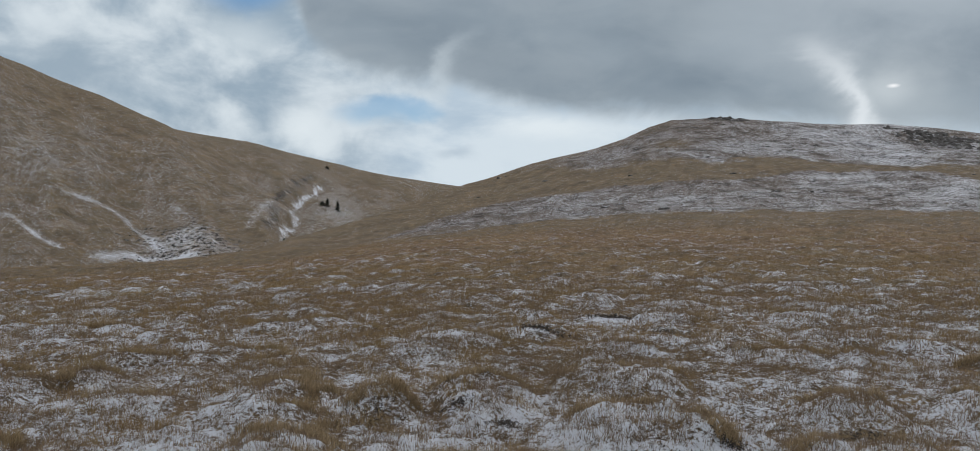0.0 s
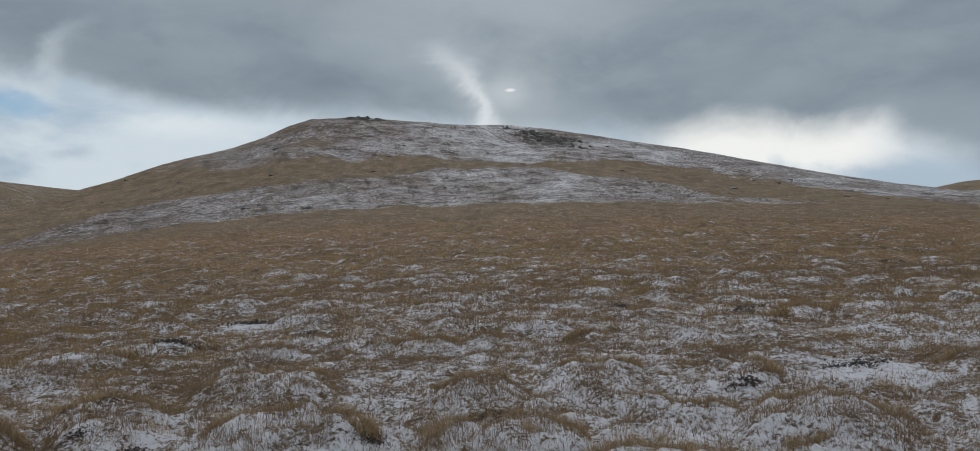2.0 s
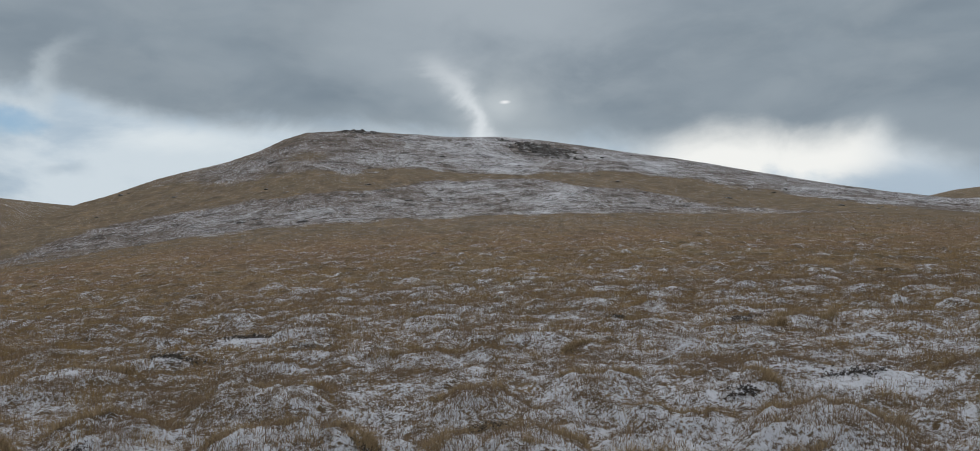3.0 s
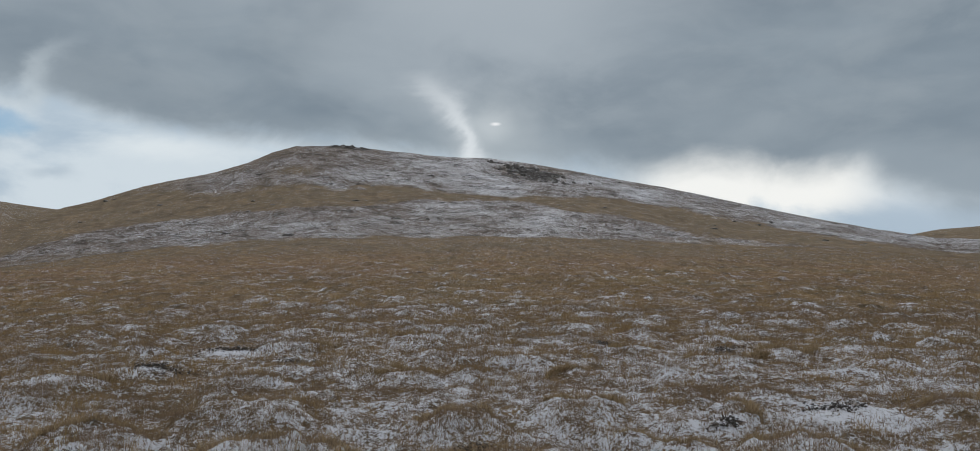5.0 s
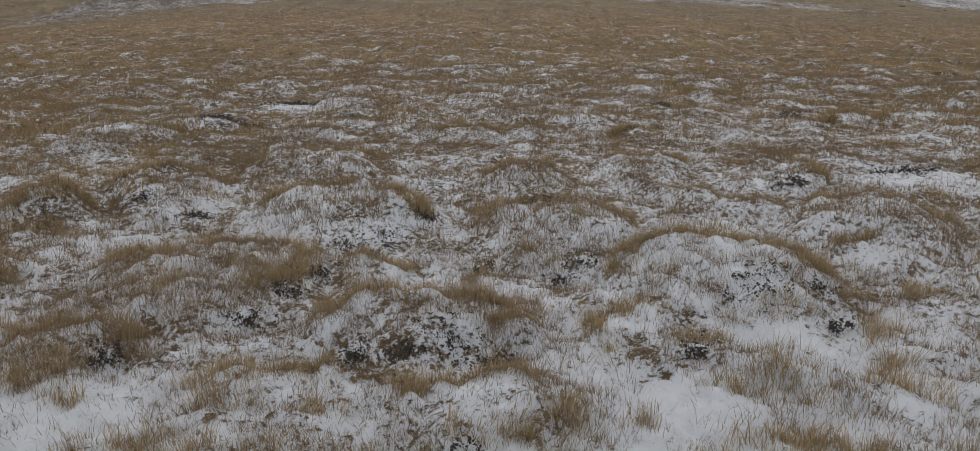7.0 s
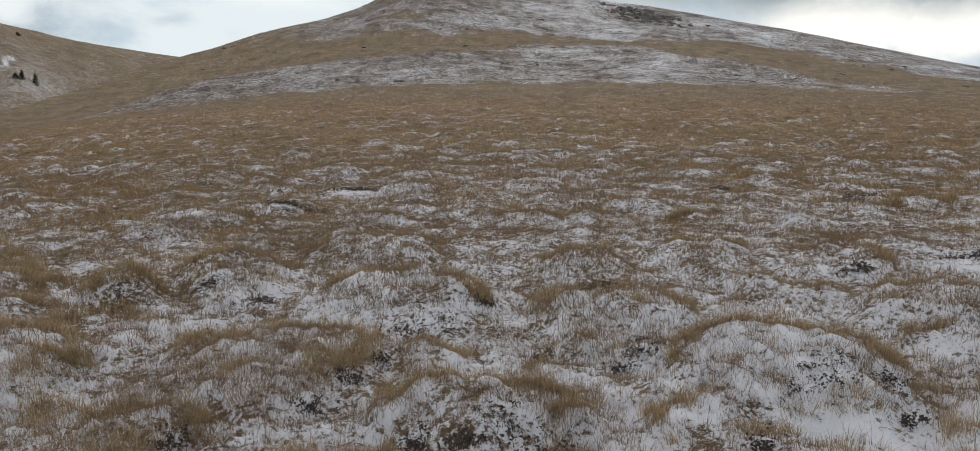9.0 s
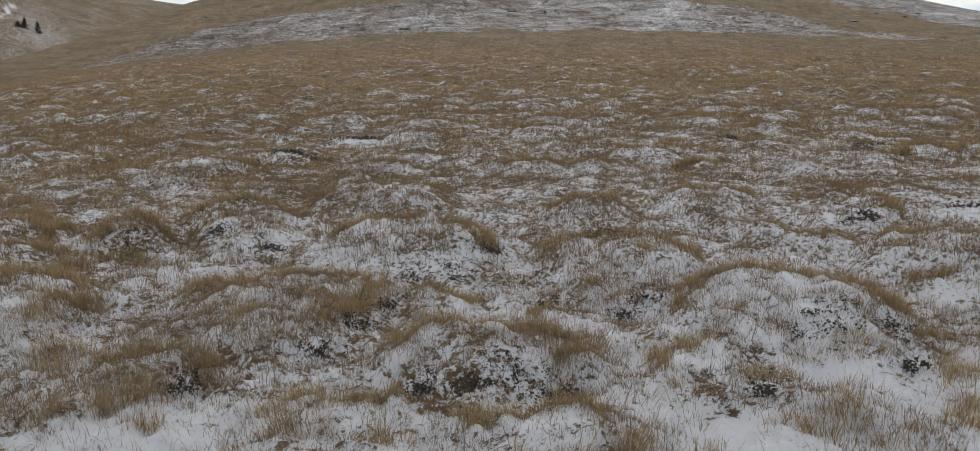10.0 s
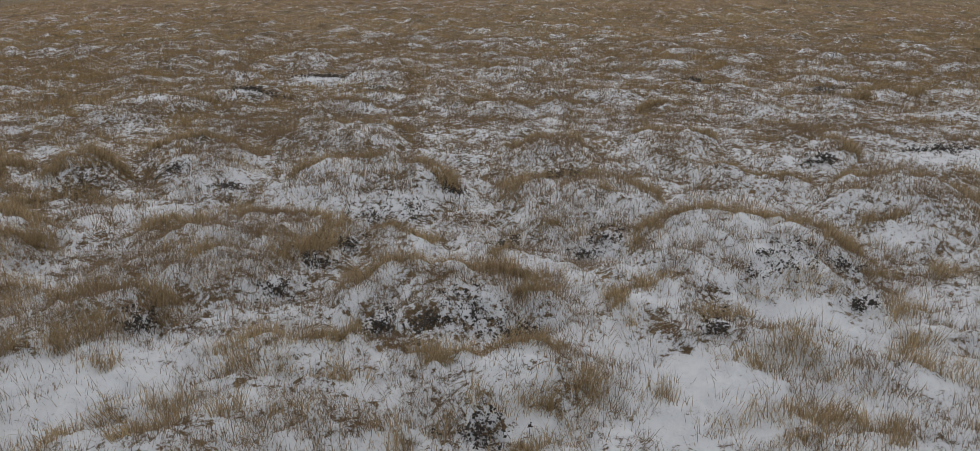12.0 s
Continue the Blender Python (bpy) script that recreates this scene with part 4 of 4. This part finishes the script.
# ---- low dark heath clumps ----
def heath(px, py, size):
    """A low wiry heath clump: twigs, and many small dark leaf sprigs on them."""
    g = random.Random(int(px * 1000 + py * 77))
    thing = empty("heath_clump", (px, py, height_at(px, py)), "low dark wiry heath clump with blackish leaf sprigs in snow", "heath", "heath clumps on the hummocks")
    twigs, leaves = bmesh.new(), bmesh.new()
    count = int(20 + (300 if size < 0.25 else 380) * size)
    spots = [(g.gauss(0, 0.62) * size, 0.7 * g.gauss(0, 0.62) * size) for _ in range(count)]
    ground = land(np.array([px + x for x, y in spots]), np.array([py + y for x, y in spots])) - thing.location.z
    for (x, y), z in zip(spots, ground.tolist()):
        tall = g.uniform(0.02, 0.06)
        tx, ty = x + g.uniform(-0.03, 0.03), y + g.uniform(-0.03, 0.03)
        w = 0.002
        a1, b1, c1 = twigs.verts.new((x - w, y, z - 0.01)), twigs.verts.new((x + w, y, z - 0.01)), twigs.verts.new((tx, ty, z + tall))
        twigs.faces.new((a1, b1, c1))
        for _ in range(g.randint(3, 6)):
            c = Vector((tx + g.uniform(-0.014, 0.014), ty + g.uniform(-0.014, 0.014), z + tall * g.uniform(0.5, 1.15)))
            u = Vector((g.uniform(-1, 1), g.uniform(-1, 1), g.uniform(-0.6, 0.8))).normalized() * g.uniform(0.005, 0.011) * (1.0 if math.hypot(px, py) < 7.5 else 1.5)
            v = u.orthogonal().normalized() * u.length * 0.55
            leaves.faces.new([leaves.verts.new(c + q) for q in (-u, v, u, -v)])
    tagged(part("twig_mat", twigs, TWIG, thing), kind="stuff")
    tagged(part("foliage", leaves, HEATH, thing, "small blackish leaf sprigs"), kind="stuff")


for px, py, size in HEATHS:
    heath(px, py, size)


# ---- rocks ----
def rock_mesh(size, g, detail=3):
    bm = bmesh.new()
    bmesh.ops.create_icosphere(bm, subdivisions=detail, radius=1.0)
    cuts = [(Vector((g.uniform(-1, 1), g.uniform(-1, 1), g.uniform(-0.3, 1))).normalized(), g.uniform(0.45, 0.8)) for _ in range(9)]
    off = Vector((g.uniform(0, 90), g.uniform(0, 90), g.uniform(0, 90)))
    for v in bm.verts:
        for axis, far in cuts:
            d = v.co.dot(axis)
            if d > far:
                v.co -= axis * (d - far) * 0.85
        v.co *= 1 + 0.22 * noise.noise(v.co * 1.7 + off) + 0.10 * noise.noise(v.co * 4.5 + off)
        v.co.x, v.co.y, v.co.z = v.co.x * size[0], v.co.y * size[1], v.co.z * size[2]
    return bm


def outcrop(px, py, along, blocks, spread, block, label, turn):
    """A broken crag: several boulders set into the slope, side by side."""
    g = random.Random(int(px * 13 + py))
    thing = empty("rock_outcrop", (px, py, height_at(px, py)), label, "rocks")
    for k in range(blocks):
        t = (k + 0.5) / blocks - 0.5
        x = along * t * math.cos(turn) + g.uniform(-0.2, 0.2) * spread
        y = along * t * math.sin(turn) + g.uniform(-0.5, 0.5) * spread
        f = g.uniform(0.6, 1.3)
        bm = rock_mesh((block[0] * f, block[1] * f, block[2] * g.uniform(0.6, 1.3)), g)
        bmesh.ops.rotate(bm, matrix=Euler((g.uniform(-0.2, 0.2), g.uniform(-0.2, 0.2), g.uniform(0, 6.28))).to_matrix(), verts=bm.verts)
        ob = part("boulder", bm, STONE, thing)
        ob.location = (x, y, height_at(px + x, py + y) - thing.location.z - block[2] * 0.45)


def lone_rock(px, py, size):
    g = random.Random(int(px * 31 + py * 7))
    bm = rock_mesh(size, g)
    me = bpy.data.meshes.new("rock")
    bm.to_mesh(me)
    bm.free()
    me.materials.append(STONE)
    ob = tagged(new("rock", me), "dark weathered rock half buried in the snowy slope", "rock", "rocks on the hillside")
    ob.location = (px, py, height_at(px, py) + size[2] * 0.1)


outcrop(75.5, 267.5, 12.0, 20, 4.0, (1.7, 1.4, 1.0), "low dark crag on the brow of the hill", -0.3)
outcrop(122.8, 234.0, 15.0, 80, 22.0, (2.1, 1.5, 1.7), "broken dark crag with snow in its cracks below the brow", -0.35)
outcrop(121.5, 219.0, 10.0, 40, 20.0, (1.5, 1.2, 1.1), "dark rock ledges falling away below the crag", -0.35)
outcrop(116.5, 250.5, 14.0, 9, 4.0, (1.2, 1.0, 0.5), "scattered dark boulders beside the crag", -0.35)
outcrop(49.8, 127.5, 2.6, 5, 1.2, (0.55, 0.45, 0.3), "small dark rocks in the snowy belt", -0.3)
lone_rock(20.7, 99.3, (0.75, 0.5, 0.28))
for k in range(70):
    g = random.Random(900 + k)
    az, q = radians(g.uniform(-1, 50)), g.uniform(0.38, 0.97)
    r = 290 * q
    f = g.uniform(0.25, 0.6)
    lone_rock(r * math.sin(az), r * math.cos(az), (f * 1.5, f, f * 0.5))


def stones():
    """The stone field at the foot of the far slope."""
    g = random.Random(5)
    verts, tris = [], []
    base = rock_mesh((1, 1, 0.6), g, 2)
    bmesh.ops.triangulate(base, faces=base.faces)
    pick = base.verts[:]
    co = np.array([v.co[:] for v in pick])
    fc = np.array([[v.index for v in f.verts] for f in base.faces])
    base.free()
    n = 420
    az, r = np.radians(rng.normal(-19.3, 2.2, n)), rng.normal(184, 8, n)
    x, y = r * np.sin(az), r * np.cos(az)
    z = land(x, y)
    for k in range(n):
        f = rng.uniform(0.12, 0.45)
        c, s = math.cos(k), math.sin(k)
        p = co * f
        verts.append(np.stack([p[:, 0] * c - p[:, 1] * s + x[k], p[:, 0] * s + p[:, 1] * c + y[k], p[:, 2] + z[k]], -1))
        tris.append(fc + k * len(co))
    stuff("scree", STONE, np.concatenate(verts), np.concatenate(tris), "dark stones scattered over a snowy slope foot", "stones")


stones()


# ---- conifers and scrub ----
def conifer(px, py, tall, girth, label, name="conifer"):
    g = random.Random(int(px * 7 + py * 3))
    thing = empty(name, (px, py, height_at(px, py) - 0.1), label, "tree", "small evergreens in the valley")
    trunk = bmesh.new()
    bmesh.ops.create_cone(trunk, cap_ends=True, segments=8, radius1=tall * 0.035, radius2=tall * 0.008, depth=tall * 0.95, matrix=Matrix.Translation((0, 0, tall * 0.475)))
    part("trunk", trunk, BARK, thing, "dark brown trunk")
    crown = bmesh.new()
    for k in range(int(90 + 40 * tall)):
        h = g.uniform(0.04, 1.0) ** 0.9
        reach = girth * (1 - h) ** 0.75 * g.uniform(0.55, 1.15) + 0.06
        a = g.uniform(0, 6.283)
        root, tip = Vector((0, 0, h * tall)), Vector((reach * math.cos(a), reach * math.sin(a), h * tall - reach * g.uniform(0.0, 0.35)))
        for q in range(7):
            c = root.lerp(tip, 0.25 + 0.75 * g.random()) + Vector((g.uniform(-1, 1), g.uniform(-1, 1), g.uniform(-0.6, 0.6))) * 0.12
            u = Vector((math.cos(a), math.sin(a), g.uniform(-0.4, 0.3))) * g.uniform(0.10, 0.22)
            v = Vector((-math.sin(a), math.cos(a), g.uniform(-0.5, 0.5))) * g.uniform(0.05, 0.10)
            crown.faces.new([crown.verts.new(c + w2) for w2 in (-u, v, u, -v)])
    part("crown", crown, NEEDLES, thing, "dense dark green needles")


conifer(-50.8, 265.0, 2.7, 1.2, "small dark evergreen with a ragged pointed crown")
conifer(-52.3, 264.7, 1.5, 1.5, "low dark evergreen bush beside a taller one", "evergreen_bush")
conifer(-47.7, 265.5, 3.1, 1.25, "small dark evergreen standing alone on the snowy slope")
conifer(-66.7, 347.0, 1.3, 1.5, "dark bush high on the brown slope", "evergreen_bush")
conifer(-50.2, 206.6, 2.0, 1.1, "dark bush at the mouth of the gully", "evergreen_bush")
